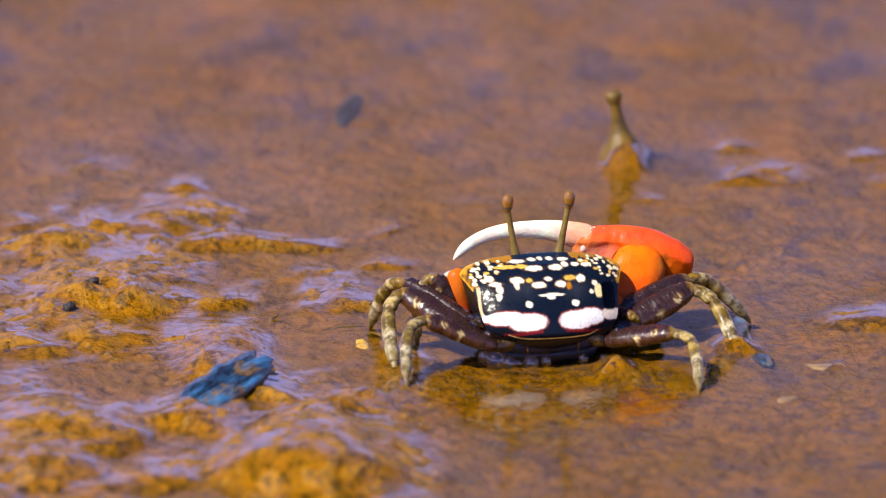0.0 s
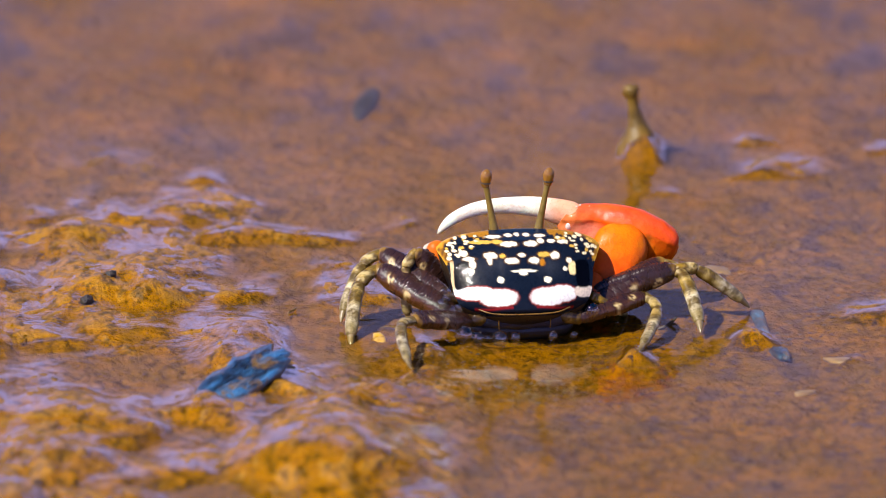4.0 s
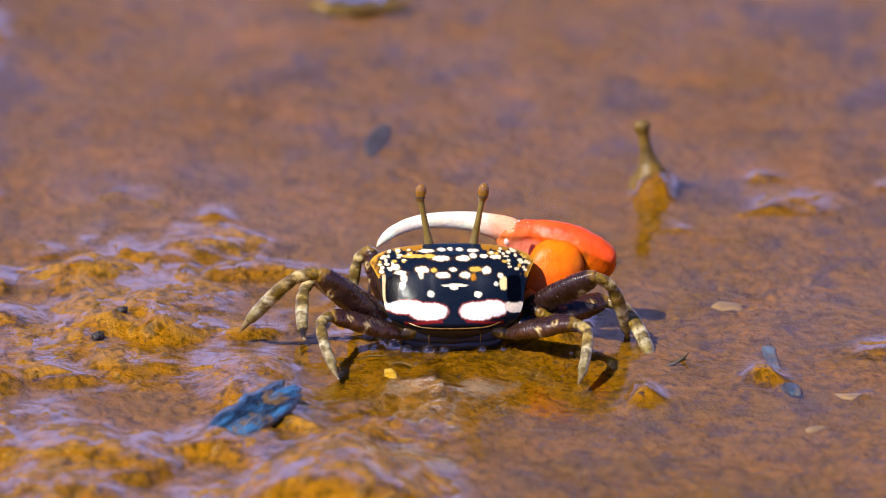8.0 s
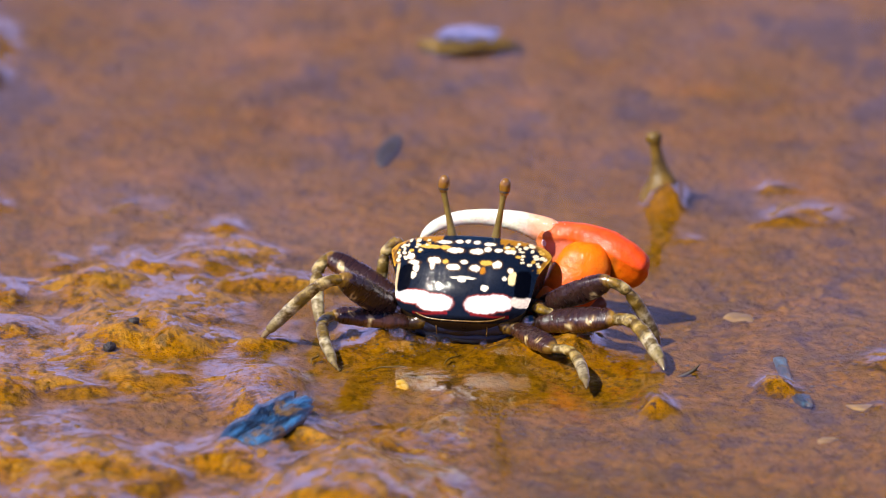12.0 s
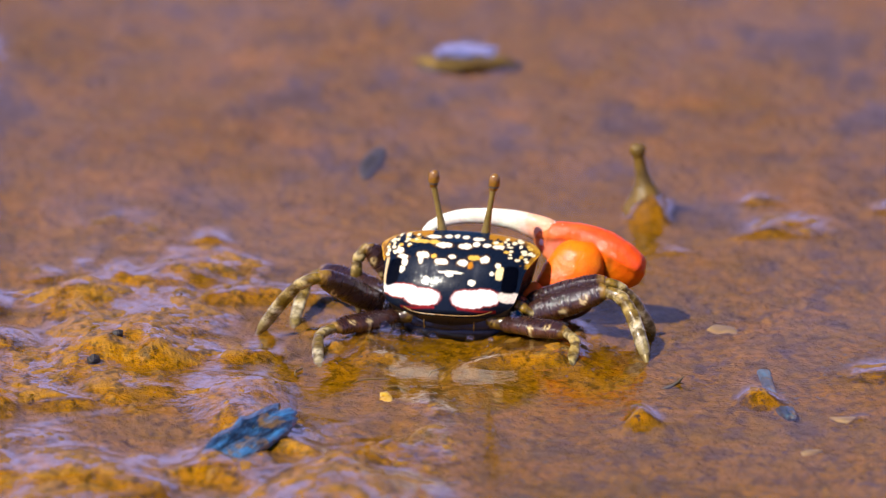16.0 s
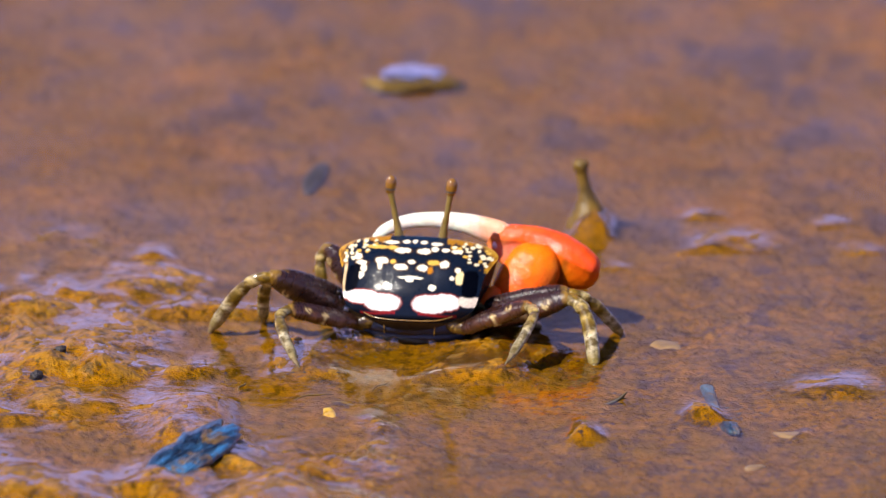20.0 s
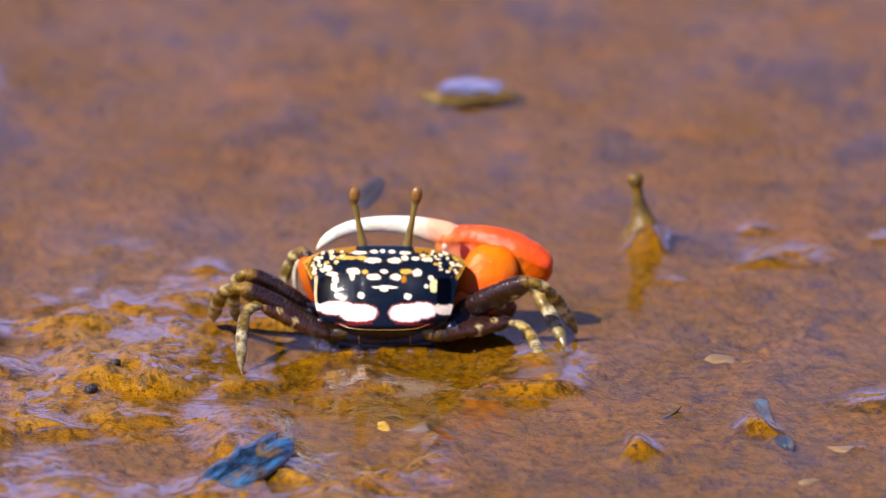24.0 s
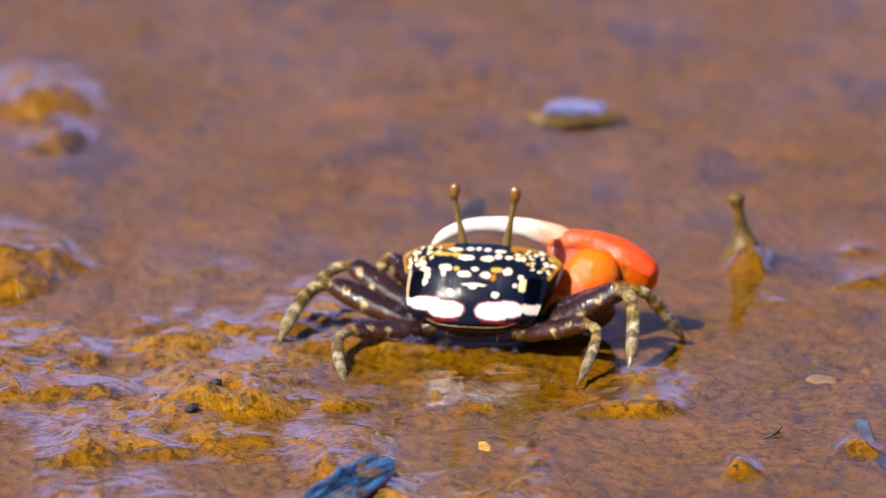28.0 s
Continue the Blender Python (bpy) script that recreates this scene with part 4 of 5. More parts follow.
def granules(a, s, seed):
    """Rows of tiny wet granules along a thigh."""
    rnd = random.Random(seed)
    verts, faces = [], []
    for angle in (-0.9, -0.35, 0.0, 0.35, 0.9):
        for q in range(17):
            u = 0.16 + 0.76 * (q + rnd.uniform(0.1, 0.9)) / 17
            tall = np.interp(u, [0.12, 0.42, 0.74, 0.92], [1.17, 1.38, 1.40, 1.08]) * s
            deep = np.interp(u, [0.12, 0.42, 0.74, 0.92], [0.91, 1.0, 1.0, 0.84]) * s
            w = angle + rnd.uniform(-0.12, 0.12)
            mid, r, base = Vector((u * a, math.sin(w) * deep * 1.02, 0.04 + math.cos(w) * tall * 1.0)), rnd.uniform(0.08, 0.16), len(verts)
            for i in range(1, 5):
                for k in range(8):
                    t, p = math.pi * i / 5, math.pi * k / 4
                    verts.append((mid + r * Vector((math.sin(t) * math.cos(p), math.sin(t) * math.sin(p), math.cos(t)))) * MM)
            for i in range(3):
                faces.extend((base + i * 8 + k, base + i * 8 + 8 + k, base + i * 8 + 8 + (k + 1) % 8, base + i * 8 + (k + 1) % 8) for k in range(8))
            faces.append(tuple(base + 7 - k for k in range(8)))
            faces.append(tuple(base + 24 + k for k in range(8)))
    return mesh_of("rough_skin", [v for v in verts], faces, BEAD)


kept = {}
for name, leg in LEGS.items():
    k = name[-1]
    if k not in kept:
        kept[k] = (*leg_meshes(leg["a"], leg["b"], leg["thick"]), granules(leg["a"], leg["thick"], int(k)), bristles(leg["b"], leg["thick"] * 0.84, int(k)))
    upper, wrist, shin, tip, grains, hairs = kept[k]
    leg["upper"] = part("walking_leg", upper, crab, "dark purple-brown mottled thigh of a walking leg")
    leg["lower"] = [part("carpus", wrist, leg["upper"], "olive knee joint"), part("propodus", shin, leg["upper"], "grey and olive banded shin"), part("dactyl", tip, leg["upper"], "pale pointed leg tip")]
    tagged(part("bristles", hairs, leg["lower"][1]), "short stiff brown hairs", kind="stuff")
    tagged(part("rough_skin", grains, leg["upper"]), "rows of wet dark granules", kind="stuff")
    h = leg["hip"]
    part("leg_base", limb("leg_base", [(h.x * 0.66, h.y + 0.6, h.z + 0.4, 0.9, 0.8), (h.x * 0.80, h.y + 0.1, h.z + 0.2, 1.05, 0.95), (h.x * 0.92, h.y, h.z, 0.95, 0.9), (h.x * 1.02, h.y, h.z, 1.0, 0.9), (h.x * 1.10, h.y, h.z, 0.6, 0.55)], OLIVE, 20, 16, (0, 0, 1), 0.05), crab, "olive leg base")


# ---- loose things on the mud ----
def rest(ob, x, y, sink=0.3, rz=0.0, rx=0.0, ry=0.0):
    ob.matrix_world = pose(x * MM, y * MM, (mud_at(x, y) - sink) * MM, rx, ry, rz)
    return ob


def flake(name, size, thick, material, seed, points=11):
    """A thin broken plate with an uneven outline (mm)."""
    rnd = random.Random(seed)
    rim = [(math.cos(2 * math.pi * i / points) * size[0] * rnd.uniform(0.75, 1.1), math.sin(2 * math.pi * i / points) * size[1] * rnd.uniform(0.7, 1.1)) for i in range(points)]
    verts, faces = [], []
    for grow, z in ((0.9, 0), (1.0, thick * 0.4), (0.92, thick * 0.85), (0.55, thick * 1.1), (0.2, thick * 1.0)):
        for i, (x, y) in enumerate(rim):
            verts.append((x * grow * MM, y * grow * MM, (z + (0.18 * thick * rnd.uniform(-1, 1) if z else 0)) * MM))
    for r in range(4):
        for i in range(points):
            a, b = r * points + i, r * points + (i + 1) % points
            faces.append((a, b, b + points, a + points))
    faces.append(tuple(range(points - 1, -1, -1)))
    faces.append(tuple(range(4 * points, 5 * points)))
    return new(name, mesh_of(name, verts, faces, material))


ob = rest(flake("shell_fragment", (4.2, 10.5), 1.4, SLATE, 3, 24), -29.0, -77.5, -0.35, -34, 10, 8)
tagged(ob, "dark glossy shell fragment with painted sky-blue streaks, lying on wet mud", "shell")
ob = rest(flake("leaf_bit", (1.0, 2.0), 0.3, LEAF, 9), -11.1, -49.8, 0.0, 10, 12, 4)
tagged(ob, "tiny yellow leaf bit on the mud", "leaf")
for x, y, r, sd in ((-51.3, -36.3, 0.85, 2), (-48.1, -28.3, 0.65, 5)):
    ob = rest(new("grit_lump", blob("grit_lump", (r * 1.3, r, r * 0.9), PEBBLE, 0.5, sd)), x, y, -0.1, sd * 40)
    tagged(ob, "small black grit lump on the mud", "stone", "black grit lumps")

stub = new("twig_stub", limb("twig_stub", [(0.3, 0, -2.5, 3.2, 3.2), (0.3, 0, -0.8, 2.5, 2.5), (0.25, 0, 0.8, 1.8, 1.8), (0.0, 0, 2.4, 1.1, 1.1), (-0.4, 0, 4.2, 0.85, 0.85), (-0.6, 0, 5.6, 0.82, 0.82), (-0.75, 0, 6.4, 1.15, 1.15), (-0.8, 0, 7.2, 1.0, 1.0), (-0.8, 0, 7.55, 0.2, 0.2)], TWIG, 26, 14, (0, 1, 0), 0.06))
rest(stub, 24.9, 48.8, 0.2)
tagged(stub, "short upright twig stub coated in olive mud", "twig")
rod = new("stem_piece", limb("stem_piece", [(-0.3, 8.2, 0.2, 0.3, 0.75), (-0.2, 7.6, 0.35, 0.5, 0.95), (0.0, 2, 0.4, 0.55, 0.85), (0.3, -5, 0.3, 0.5, 0.8), (0.5, -7.6, 0.1, 0.4, 0.9), (0.5, -8.2, 0.0, 0.15, 0.4)], SLATE, 26, 14, wobble=0.1))
rest(rod, 41.2, -42.5, 0.1, 2)
tagged(rod, "dark wet plant stem with painted sky-blue streaks, lying on the mud", "stem")
ob = rest(flake("slate_chip", (1.3, 3.6), 0.8, SLATE, 17, 16), 43.6, -56.5, 0.1, 12)
tagged(ob, "small dark rough chip with painted sky-blue streaks on the mud", "shell")
sprig = new("sprig", limb("sprig", [(-1.4, 0, -0.2, 0.2, 0.2), (-0.3, 0, 0.2, 0.26, 0.26), (0.6, 0, 0.7, 0.26, 0.26), (1.3, 0, 1.3, 0.16, 0.16), (1.7, 0, 1.8, 0.05, 0.05)], DARK_TWIG, 16, 8, wobble=0.1))
rest(sprig, 28.0, -43.5, -0.1)
part("side_twig", limb("side_twig", [(0.5, 0, 0.65, 0.16, 0.16), (1.1, 0.3, 0.7, 0.11, 0.11), (1.7, 0.4, 0.6, 0.04, 0.04)], DARK_TWIG, 8, 6), sprig)
tagged(sprig, "thin dark twig sprig poking out of the mud", "twig")
for x, y, rz, k in ((-13.6, 79.0, 2, 0.9),):
    ob = rest(new("dark_stem", limb("dark_stem", [(-1.4 * k, -10 * k, 0.1, 0.3, 0.5), (-0.8 * k, -5 * k, 0.3, 0.5, 1.3), (0.3 * k, 1 * k, 0.3, 0.5, 1.45), (1.3 * k, 7 * k, 0.2, 0.4, 1.1), (1.7 * k, 10 * k, 0.1, 0.1, 0.4)], PEBBLE, 18, 10, wobble=0.12)), x, y, 0.25, rz)
    tagged(ob, "dark wet stem half sunk in the mud", "stem", "dark stems")


def scatter(name, count, box, size, material, seed, keep):
    """Many small broken grains in one mesh, half sunk in the mud."""
    rng = np.random.default_rng(seed)
    x, y = rng.uniform(box[0], box[1], count * 3), rng.uniform(box[2], box[3], count * 3)
    dense = rough_field(x, y * 0.6, 9, 3, seed + 70) > keep
    x, y = x[dense][:count], y[dense][:count]
    z = mud_height(x, y)
    r = size * rng.uniform(0.35, 1.0, len(x)) ** 1.6
    shape = np.array([(1, 0, 0), (0.3, 0.9, 0.1), (-0.8, 0.5, 0), (-0.7, -0.7, 0.1), (0.4, -0.9, 0), (0.1, 0, 0.8), (0, 0.1, -0.7)])
    faces = [(0, 1, 5), (1, 2, 5), (2, 3, 5), (3, 4, 5), (4, 0, 5), (1, 0, 6), (2, 1, 6), (3, 2, 6), (4, 3, 6), (0, 4, 6)]
    verts, out = [], []
    for i in range(len(x)):
        a = rng.uniform(0, 6.28)
        p = shape * rng.uniform(0.7, 1.3, (7, 3)) * r[i]
        q = np.stack([p[:, 0] * math.cos(a) - p[:, 1] * math.sin(a) + x[i], p[:, 0] * math.sin(a) + p[:, 1] * math.cos(a) + y[i], p[:, 2] * 0.55 + z[i]], 1)
        verts.extend(q * MM)
        out.extend(tuple(v + 7 * i for v in f) for f in faces)
    return new(name, mesh_of(name, verts, out, material, False))


tagged(scatter("dark_grains", 2600, (-20, 72, -135, 120), 0.34, PEBBLE, 4, 0.10), "scattered dark grains of grit on the mud", "grit", kind="stuff")
tagged(scatter("brown_grains", 1300, (-80, 60, -135, 45), 0.42, MUD, 11, 0.02), "scattered olive-brown mud crumbs", "mud crumbs", kind="stuff")
for x, y, rx, ry, sd in ((35.5, -11.5, 2.2, 3.2, 7), (52.0, -60.5, 1.7, 2.8, 8), (46.5, -76.0, 1.1, 2.0, 10)):
    ob = rest(flake("shell_bit", (rx, ry), 0.5, PALE, sd, 12), x, y, 0.25, sd * 31)
    tagged(ob, "tan worn shell bit half sunk in the mud", "shell", "tan shell bits")
for x, y, rz, k in ((-13.0, -41.0, 20, 1.0), (-9.0, -45.0, -35, 0.8), (-4.0, -35.0, 60, 0.9), (-23.0, -37.0, 75, 0.7), (12.0, -70.0, 30, 0.8)):
    ob = rest(new("plant_fibre", limb("plant_fibre", [(-3.0 * k, 0, 0.0, 0.08, 0.1), (-1.2 * k, 0.3, 0.35, 0.13, 0.14), (0.8 * k, -0.2, 0.4, 0.13, 0.14), (2.8 * k, 0.3, 0.1, 0.06, 0.06)], TWIG, 12, 6)), x, y, -0.3, rz)
    tagged(ob, "thin brown plant fibre on the mud", "fibre", "plant fibres")


def froth(count, seed):
    """Tiny gas bubbles caught on the wet skin of the mud, each a low dome; those on the pool are added as sun glints.
    """
    rng = np.random.default_rng(seed)
    x, y = rng.uniform(-70, 34, count), rng.uniform(-125, 25, count)
    z, r = np.maximum(mud_height(x, y), film_height(x, y)), rng.uniform(0.10, 0.30, len(x))
    verts, faces = [], []
    for i in range(len(x)):
        base = len(verts)
        for up in (-0.2, 0.25, 0.62, 0.9):
            w = math.sqrt(1 - up * up)
            verts.extend(((x[i] + r[i] * w * math.cos(k * 0.6283)) * MM, (y[i] + r[i] * w * math.sin(k * 0.6283)) * MM, (z[i] + r[i] * up) * MM) for k in range(10))
        for row in range(3):
            faces.extend((base + row * 10 + k, base + row * 10 + (k + 1) % 10, base + row * 10 + 10 + (k + 1) % 10, base + row * 10 + 10 + k) for k in range(10))
        faces.append(tuple(base + 30 + k for k in range(10)))
    return new("mud_bubbles", mesh_of("mud_bubbles", verts, faces, BUBBLE))


tagged(froth(300, 21), "tiny clear gas bubbles on the wet mud", "bubbles", kind="stuff")


# a clump of froth and mud that drifts in from behind
clump = new("drifting_clump")
tagged(clump, "drifting mud clump with a wet shining top", "mud clump")
part("clump_body", blob("clump_body", (6.6, 4.4, 0.95), TWIG, 0.55, 5, 18, 36, 0.35), clump).location = (0, 0, -0.25 * MM)
part("wet_top", blob("wet_top", (4.4, 7.0, 0.55), glossy_film(Nodes("wet_froth"), None, 4.5, 0.12, (0.9, 0.9, 0.9)), 0.3, 8, 18, 40, 0.45), clump, "wet shining froth").matrix_world = pose(0, 0.0022, 0.00085, -3, 0, 0)


# ---- movement ----
BODY = []


def body_path(*rows):
    BODY.extend(rows)


def gait(name, *rows):
    """Rows of seconds, foot x, y, z (mm) and the swing of the knee (degrees)."""
    LEGS[name]["rows"].extend(rows)


body_path((0, 13.03, -54.08, 12.7), (0.5, 13.21, -53.16, 12.2), (1, 13.58, -53.10, 10.8), (1.5, 11.85, -51.29, 9.4), (2, 10.95, -48.54, 8.0), (2.5, 10.44, -48.55, 8.9), (3, 10.24, -48.57, 8.0), (3.5, 9.07, -46.96, 8.0))
body_path((5.5, 3.86, -38.52, 1.5), (6, 0.68, -35.35, 4.8), (6.5, -0.51, -36.25, 5.2), (7, -1.12, -35.81, 6.2), (7.5, -2.30, -34.44, 6.1), (8, -2.74, -33.48, 2.4), (8.5, -2.54, -32.11, -1.7))
body_path((9, -1.95, -30.32, -6.3), (9.5, -1.38, -30.78, -7.3), (10, -1.28, -30.34, -8.2), (10.5, -0.83, -30.36, -9.1), (11, -0.68, -29.00, -10.5), (11.5, -1.47, -25.32, -11.0))
body_path((13.5, -1.11, -18.96, -13.4), (14, -1.05, -19.85, -12.9), (14.5, -1.04, -19.37, -12.9), (15, -1.14, -18.90, -11.9), (15.5, -1.98, -17.05, -11.9), (16, -0.56, -14.32, -13.9), (16.5, 1.47, -13.87, -15.3))
body_path((17, 2.28, -13.44, -16.2), (17.5, 3.69, -11.62, -17.2), (18, 4.40, -11.62, -17.2), (18.5, 5.22, -11.65, -18.2), (19, 4.86, -9.24, -15.8), (19.5, 2.31, -8.72, -12.0), (20, 1.39, -8.67, -11.0), (20.5, -0.70, -7.22, -8.2), (21, -1.06, -7.25, -8.2), (21.5, -2.69, -9.06, -4.0))
body_path((23.5, -7.86, -7.61, -0.3), (24, -11.05, -6.25, -0.8), (24.5, -14.13, 1.26, 2.0), (25, -13.69, 1.23, -2.1), (25.5, -13.07, 1.69, -3.6), (26, -12.52, 1.21, -5.4), (26.5, -11.91, 2.13, -7.7), (27, -11.63, 4.45, -10.5), (27.5, -11.54, 4.89, -11.5), (28, -11.42, 5.81, -11.4))
gait("left_1", (0, -4.7, -73.5, 0.4, 56), (1, -4.4, -72.6, -0.5, 68), (2, -5.0, -72.5, -0.0, 60), (3, -5.0, -73.5, 0.4, 64), (6, -17.6, -50.4, -0.2, 68), (7, -17.8, -51.3, -0.2, 72), (8, -18.1, -54.3, 0.4, 60), (9, -22.6, -26.7, -2.0, -48), (10, -19.9, -42.2, 0.1, 76), (11, -19.7, -40.5, -0.5, 76), (14, -20.2, -41.3, -0.4, 68), (15, -20.2, -39.9, -0.8, 72))
gait("left_1", (16, -19.5, -35.8, -1.5, 76), (17, -17.7, -29.4, 0.7, 60), (18, -15.1, -28.1, -0.1, 60), (19, -14.7, -28.6, 0.7, 60), (20, -15.2, -28.3, 0.5, 64), (21, -21.9, -23.9, -0.2, 68), (23.5, -23.4, -27.0, 0.2, 68), (24, -30.6, -23.7, 0.4, 52), (25, -33.0, -19.2, 0.1, 68), (26, -30.3, -18.0, -0.1, 68), (27, -30.0, -15.5, -0.5, 68), (28, -30.2, -14.5, -1.0, 72))
gait("right_1", (0, 34.5, -73.5, -0.6, -60), (1, 34.0, -75.0, -0.2, -52), (2, 23.8, -58.2, -0.5, -80), (3, 25.2, -58.2, -1.0, -80), (6, 17.2, -46.2, -2.0, -72), (7, 14.8, -55.3, -0.1, -68), (8, 14.5, -55.2, -0.1, -60), (9, 14.0, -53.1, -0.6, -68), (10, 14.1, -54.4, -0.1, -68), (11, 14.4, -52.6, -0.6, -72), (14, 11.5, -45.0, -1.0, -64), (15, 11.7, -43.2, -1.5, -68))
gait("right_1", (16, 11.8, -39.0, -2.6, -72), (17, 11.8, -39.5, -2.6, -68), (18, 18.6, -34.3, -0.7, -52), (19, 16.7, -32.9, 0.8, -60), (20, 13.1, -30.8, 1.7, -60), (21, 12.8, -28.3, 0.9, -56), (23.5, 11.3, -19.8, -0.5, -76), (24, 10.5, -18.9, -0.6, -80), (25, 1.9, -11.4, -1.7, -80), (26, 1.9, -11.4, -1.8, -80), (27, 1.8, -18.4, 0.1, -52), (28, 1.6, -18.1, 0.2, -60))
gait("left_2", (0, -6.2, -61.7, -0.9, 56), (1, -6.4, -68.0, -0.1, 44), (2, -13.7, -52.7, -2.3, 56), (3, -13.7, -52.1, -2.3, 56), (6, -22.3, -40.2, -0.6, 56), (7, -23.2, -33.3, -1.1, -28), (8, -31.5, -35.0, 2.0, -20), (9, -31.3, -31.2, -0.0, -32), (10, -30.4, -29.7, -0.7, -32), (11, -30.8, -31.3, -0.2, -24), (14, -28.9, -18.8, -0.9, -32), (15, -28.6, -17.4, -1.7, -32))
gait("left_2", (16, -29.2, -14.2, -1.5, -32), (17, -25.1, -10.3, -1.5, -36), (18, -24.3, -8.4, -1.5, -40), (19, -23.7, -7.4, -2.0, -32), (20, -27.9, -5.7, -1.1, -28), (21, -29.0, 0.8, -0.6, -36), (23.5, -33.6, -1.0, 1.1, -44), (24, -34.8, 0.8, 1.1, -48), (25, -37.8, -13.2, -0.7, 28), (26, -37.8, -12.9, -0.6, 32), (27, -39.5, 0.2, 1.3, 60), (28, -39.6, 1.4, 1.0, 60))
gait("right_2", (0, 40.7, -54.7, -1.9, -48), (1, 40.2, -53.1, -2.5, -56), (2, 39.7, -61.2, -0.5, -32), (3, 34.0, -49.7, -0.6, -56), (6, 24.2, -39.5, -1.2, -68), (7, 24.9, -40.3, -1.8, -64), (8, 24.8, -38.7, -1.8, -64), (9, 24.4, -45.7, 0.1, -44), (10, 24.5, -43.9, -0.4, -56), (11, 24.8, -44.4, 0.0, -48), (14, 23.6, -36.5, -2.5, -48), (15, 23.4, -37.0, -1.7, -48))
gait("right_2", (16, 24.8, -29.2, -1.5, -36), (17, 25.6, -29.8, -1.2, -44), (18, 25.6, -29.8, -1.2, -52), (19, 25.7, -27.4, -1.6, -48), (20, 25.3, -23.2, -2.3, -44), (21, 21.4, -13.9, -1.6, -64), (23.5, 19.5, -22.1, 0.7, -28), (24, 13.9, -6.7, -0.8, -52), (25, 8.2, -5.1, -1.4, -60), (26, 8.6, -5.1, -1.1, -60), (27, 8.5, -1.2, -2.3, -60), (28, 8.7, -10.2, 0.3, -40))
gait("left_3", (0, -10.0, -40.6, -0.7, -16), (1, -9.7, -41.7, -1.7, -12), (2, -13.6, -40.2, -0.5, 20), (3, -15.3, -46.0, 0.0, 48), (6, -22.7, -34.7, -1.5, 44), (7, -24.3, -35.7, 0.4, 52), (8, -22.9, -34.0, 0.5, 64), (9, -23.7, -26.5, -1.3, 56), (10, -21.9, -26.9, -0.2, 56), (11, -21.7, -23.9, -0.8, 48), (14, -24.7, -13.9, -1.0, 56), (15, -23.7, -14.2, -0.1, 60))
gait("left_3", (16, -24.0, -11.1, -1.7, 64), (17, -20.0, -7.8, 0.3, 56), (18, -19.6, -6.8, 0.4, -32), (19, -19.2, -4.3, 0.2, -36), (20, -20.1, -2.3, -0.2, -44), (21, -21.9, -0.6, -0.7, -44), (23.5, -28.7, 0.8, -0.6, -36), (24, -31.6, -0.1, 1.4, -40), (25, -40.8, 3.5, 0.5, -36), (26, -38.8, 8.5, 1.4, -44), (27, -39.7, 14.6, 0.1, 36), (28, -37.9, 10.9, 2.1, 56))
gait("right_3", (0, 42.1, -40.0, 0.2, -4), (1, 42.4, -37.2, -0.7, -8), (2, 41.8, -39.2, 0.2, -40), (3, 41.1, -37.7, -0.2, -4), (6, 28.9, -29.1, -1.8, 32), (7, 23.8, -35.1, -0.2, 16), (8, 21.4, -29.8, -0.6, 28), (9, 22.6, -25.6, -1.5, 24), (10, 23.6, -28.2, -1.5, 24), (11, 24.2, -27.9, -1.5, 24), (14, 24.9, -18.8, -1.3, 16), (15, 24.7, -17.2, -1.3, 28))
gait("right_3", (16, 26.1, -14.7, -1.4, 28), (17, 28.5, -12.5, -0.1, 20), (18, 30.1, -7.8, -1.8, 40), (19, 31.0, -5.9, -2.4, 40), (20, 29.7, -6.9, -1.3, 36), (21, 28.7, -7.0, -1.4, 28), (23.5, 17.7, 9.3, -0.4, 28), (24, 15.5, -2.8, 0.5, 32), (25, 14.3, 2.0, -1.4, 20), (26, 14.3, 1.3, -1.0, 20), (27, 15.6, 7.0, -0.4, 28), (28, 16.5, 6.8, -0.4, 24))
gait("left_4", (0, -3.4, -49.6, -0.5, 0), (2, -5.0, -42.7, -0.5, 0), (3.5, -6.9, -41.1, -0.5, 0), (5.5, -11.3, -30.9, -0.5, 0), (7, -16.9, -29.5, -0.5, 0), (9, -16.0, -20.7, -0.5, 0), (11, -14.0, -18.4, -0.5, 0), (13.5, -13.9, -7.7, -0.5, 0), (15.5, -15.0, -6.1, -0.5, 0), (17.5, -8.3, 0.5, -0.5, 0), (19.5, -10.7, 2.2, -0.5, 0), (21, -14.8, 2.8, -0.5, 0), (23.5, -22.8, 0.5, -0.5, 0), (24.5, -29.4, 8.7, -0.5, 0), (26, -26.7, 10.6, -0.5, 0), (28, -24.5, 16.6, -0.5, 0))
gait("right_4", (0, 25.9, -43.0, -0.5, 75), (2, 24.7, -38.5, -0.5, 75), (3.5, 22.8, -36.9, -0.5, 75), (5.5, 18.6, -30.1, -0.5, 75), (7, 12.9, -26.2, -0.5, 75), (9, 13.8, -24.0, -0.5, 75), (11, 15.5, -23.9, -0.5, 75), (13.5, 15.3, -14.6, -0.5, 75), (15.5, 14.4, -12.3, -0.5, 75), (17.5, 20.4, -8.4, -0.5, 75), (19.5, 18.6, -4.0, -0.5, 75), (21, 14.9, -1.5, -0.5, 75), (23.5, 7.2, 0.3, -0.5, 75), (24.5, 0.6, 9.8, -0.5, 75), (26, 3.2, 7.8, -0.5, 75), (28, 4.9, 10.7, -0.5, 75))

WADE = (5.06, -1.35)


def body_at(t):
    ts = [r[0] for r in BODY]
    x, y, turn = (np.interp(t, ts, [r[i] for r in BODY]) for i in (1, 2, 3))
    return pose(x * MM, (y + WADE[0]) * MM, WADE[1] * MM, 0, 0, turn)


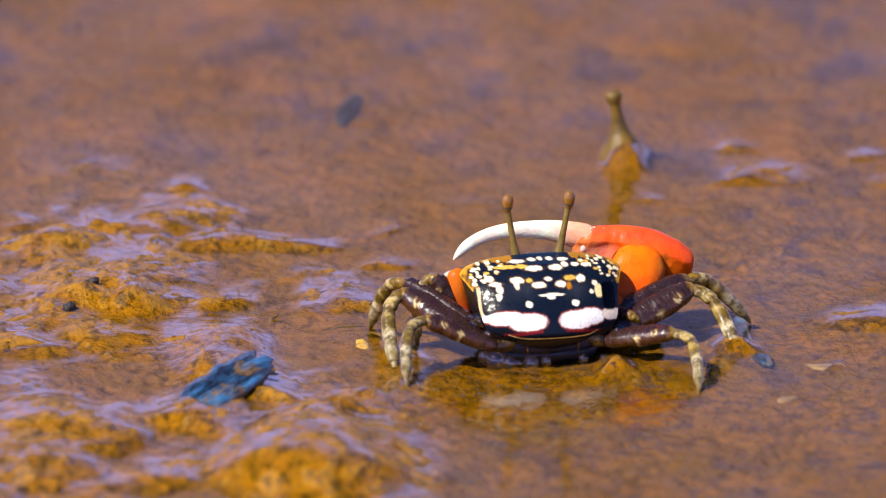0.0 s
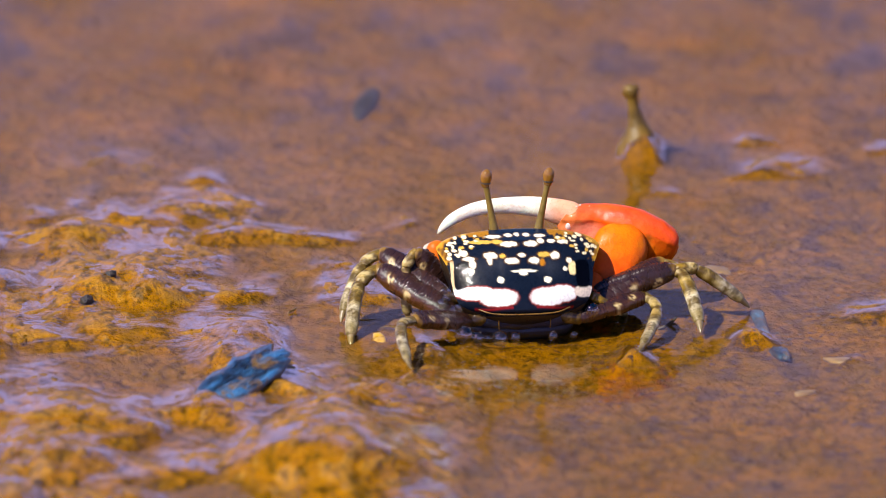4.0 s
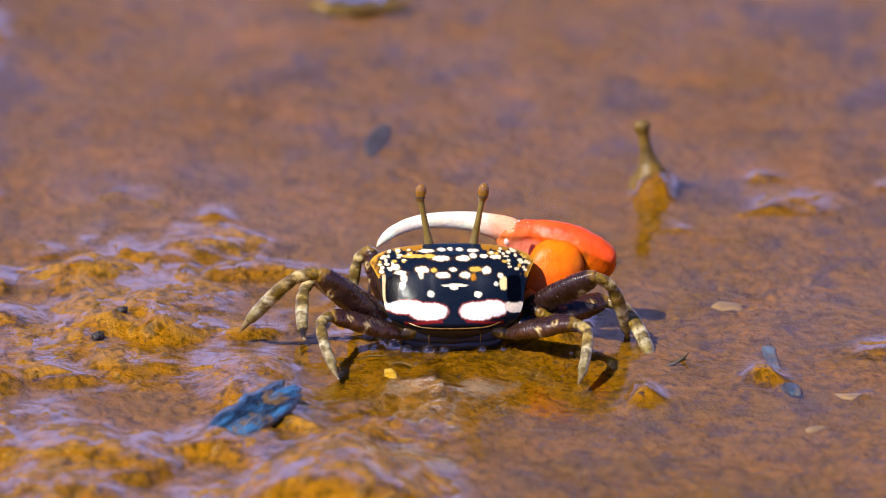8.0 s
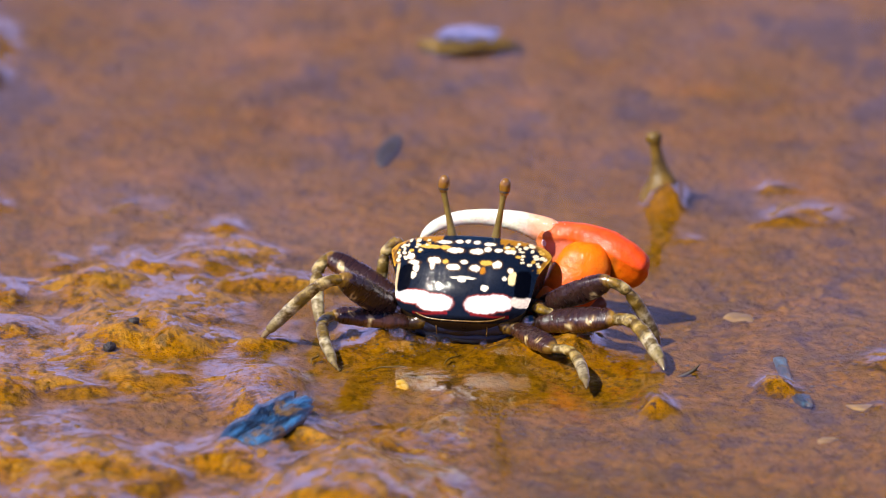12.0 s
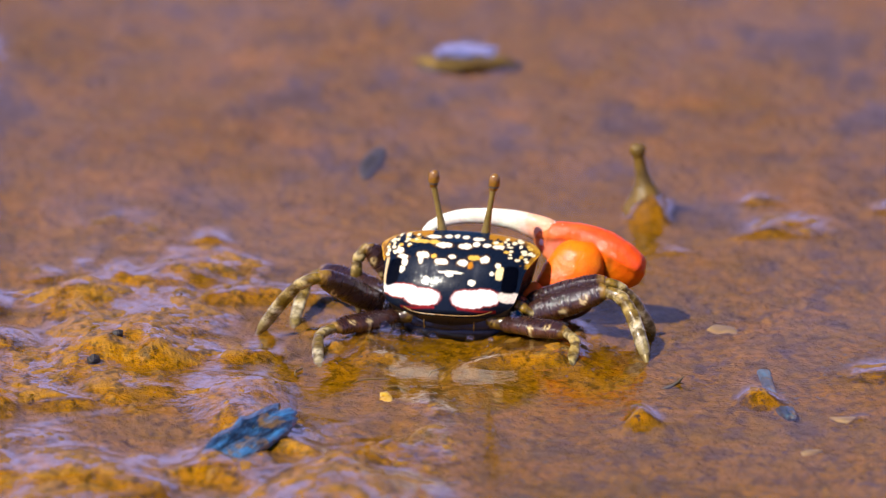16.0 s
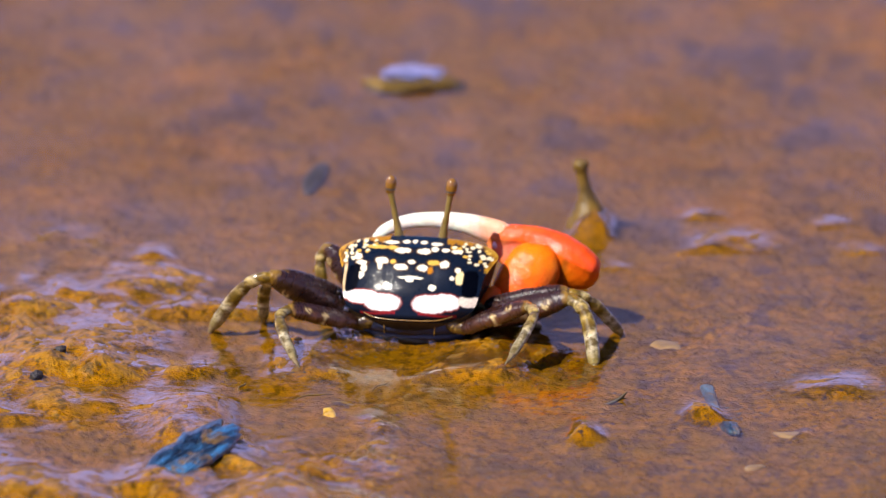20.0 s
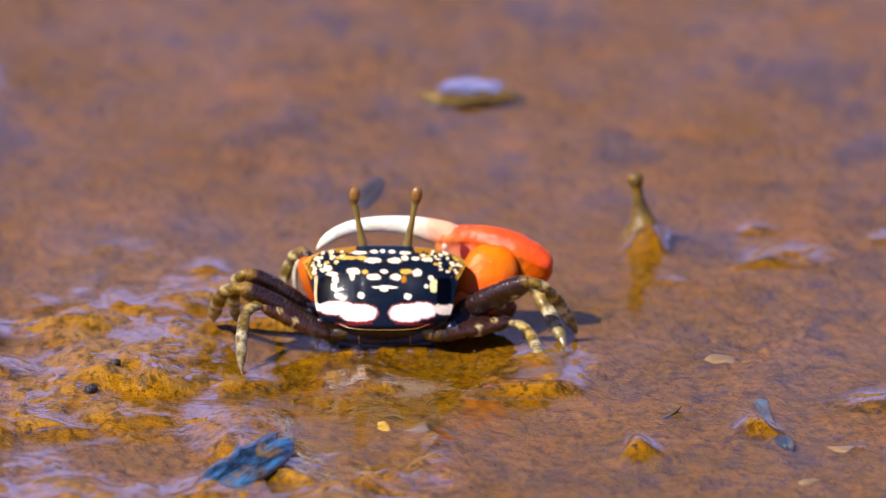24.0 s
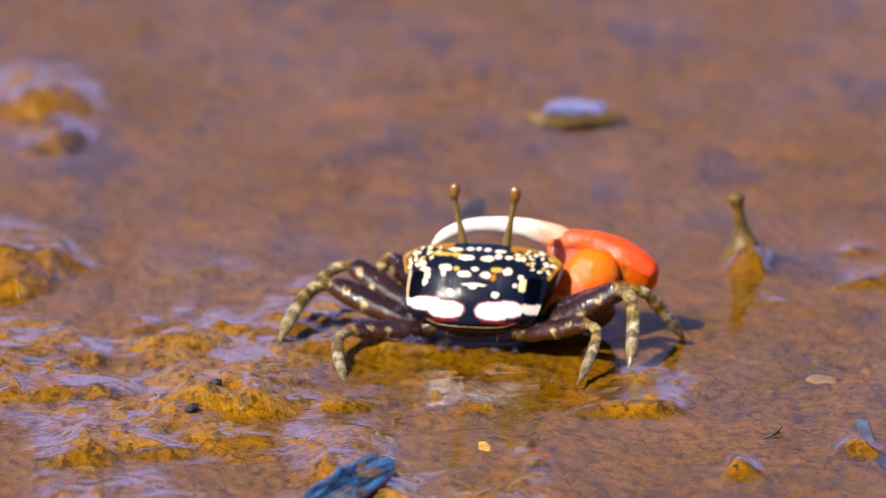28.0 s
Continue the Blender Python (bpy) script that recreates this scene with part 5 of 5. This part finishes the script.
def foot_at(rows, t):
    i = max(0, min(len(rows) - 2, sum(r[0] <= t for r in rows) - 1))
    p, q = rows[i], rows[i + 1]
    u = min(1.0, max(0.0, (t - p[0]) / (q[0] - p[0])))
    w = min(1.0, max(0.0, (u - 0.2) / 0.6))
    w = w * w * (3 - 2 * w)
    far = math.hypot(q[1] - p[1], q[2] - p[2])
    lift = 2.6 * math.sin(math.pi * w) * min(1.0, max(0.0, far - 3) / 8)
    v = [p[n] + (q[n] - p[n]) * w for n in (1, 2, 3, 4)]
    return Vector((v[0], v[1], v[2] + lift)) * MM, radians(v[3])


def frame_of(origin, way, pole):
    """A pose with x along way and z towards pole."""
    x = way.normalized()
    y = pole.cross(x).normalized()
    z = x.cross(y)
    m = Matrix((x, y, z)).transposed().to_4x4()
    m.translation = origin
    return m


def bend(leg, body, t):
    """Poses of the upper leg on the body, and of the lower leg on the upper one."""
    foot, swing = foot_at(leg["rows"], t)
    foot = body.inverted() @ foot
    hip, a, b = leg["hip"] * MM, leg["a"] * MM, leg["b"] * MM
    d = foot - hip
    far = min(max(d.length, abs(a - b) * 1.05 + 0.0005), (a + b) * 0.995)
    d = d.normalized()
    ca = (a * a + far * far - b * b) / (2 * a * far)
    sa = math.sqrt(max(0.0, 1 - ca * ca))
    up = (Vector((0, 0, 1)) - d * d.z).normalized()
    side = d.cross(up)
    pole = up * math.cos(swing) + side * math.sin(swing)
    knee = hip + a * (ca * d + sa * pole)
    first = frame_of(hip, knee - hip, pole)
    second = frame_of(knee, hip + d * far - knee, pole)
    return first, first.inverted() @ second


def motions():
    times = [0.2 * i for i in range(141)]
    walk(crab, [(t, body_at(t)) for t in times])
    for leg in LEGS.values():
        poses = [(t, *bend(leg, body_at(t), t)) for t in times]
        walk(leg["upper"], [(t, m) for t, m, _ in poses])
        for piece in leg["lower"]:
            walk(piece, [(t, m) for t, _, m in poses])
    tucked, out, high = pose(-0.0085, 0.004, 0.0062, 0, 20, 0), pose(-0.0107, 0.002, 0.0088, 0, -6, 0), pose(-0.0105, 0.003, 0.0098, 0, -2, 0)
    walk(clump, [(t, pose(x * MM, y * MM, 0.0)) for t, x, y in ((0, -20.1, 164.1), (5.5, -18.1, 158.5), (7.6, -16.7, 155.0), (8.3, -16.5, 153.7), (8.8, -14.6, 151.6), (9.2, -12.2, 149.5), (9.4, -9.8, 146.7), (9.6, -7.4, 143.9), (9.8, -5.5, 142.6), (10, -4.3, 141.9), (10.6, -3.1, 140.5), (11.5, -2.5, 139.1), (13.5, -1.1, 137.7), (16, -0.2, 135.7), (18, 0.3, 134.3), (20, 0.4, 132.2), (24, 0.9, 132.2), (28, 1.3, 131.5))])
    # the great claw sinks and swings a little as the crab turns
    sway = ((0, 0, 0), (8, 0, 0), (11, 0.5, -0.4), (14, 1.2, -0.8), (17, 1.8, -1.1), (20, 1.4, -0.9), (24, 0.3, -0.2), (28, 0.8, -0.5))
    walk(palm, [(t, pose(x * MM, 2.2 * MM, (z - 0.6) * MM)) for t, x, z in sway])
    walk(carpus, [(t, pose(x * 0.6 * MM, 0, z * 0.6 * MM)) for t, x, z in sway])
    walk(small, [(0, out), (0.6, out), (1.2, high), (2.0, out), (3.0, high), (3.5, out), (5.5, high), (6.4, out), (7.4, out), (8.2, tucked), (11.5, tucked), (16, tucked), (21.5, tucked), (23.2, tucked), (23.8, out), (24.2, out), (24.7, tucked), (28, tucked)])


motions()
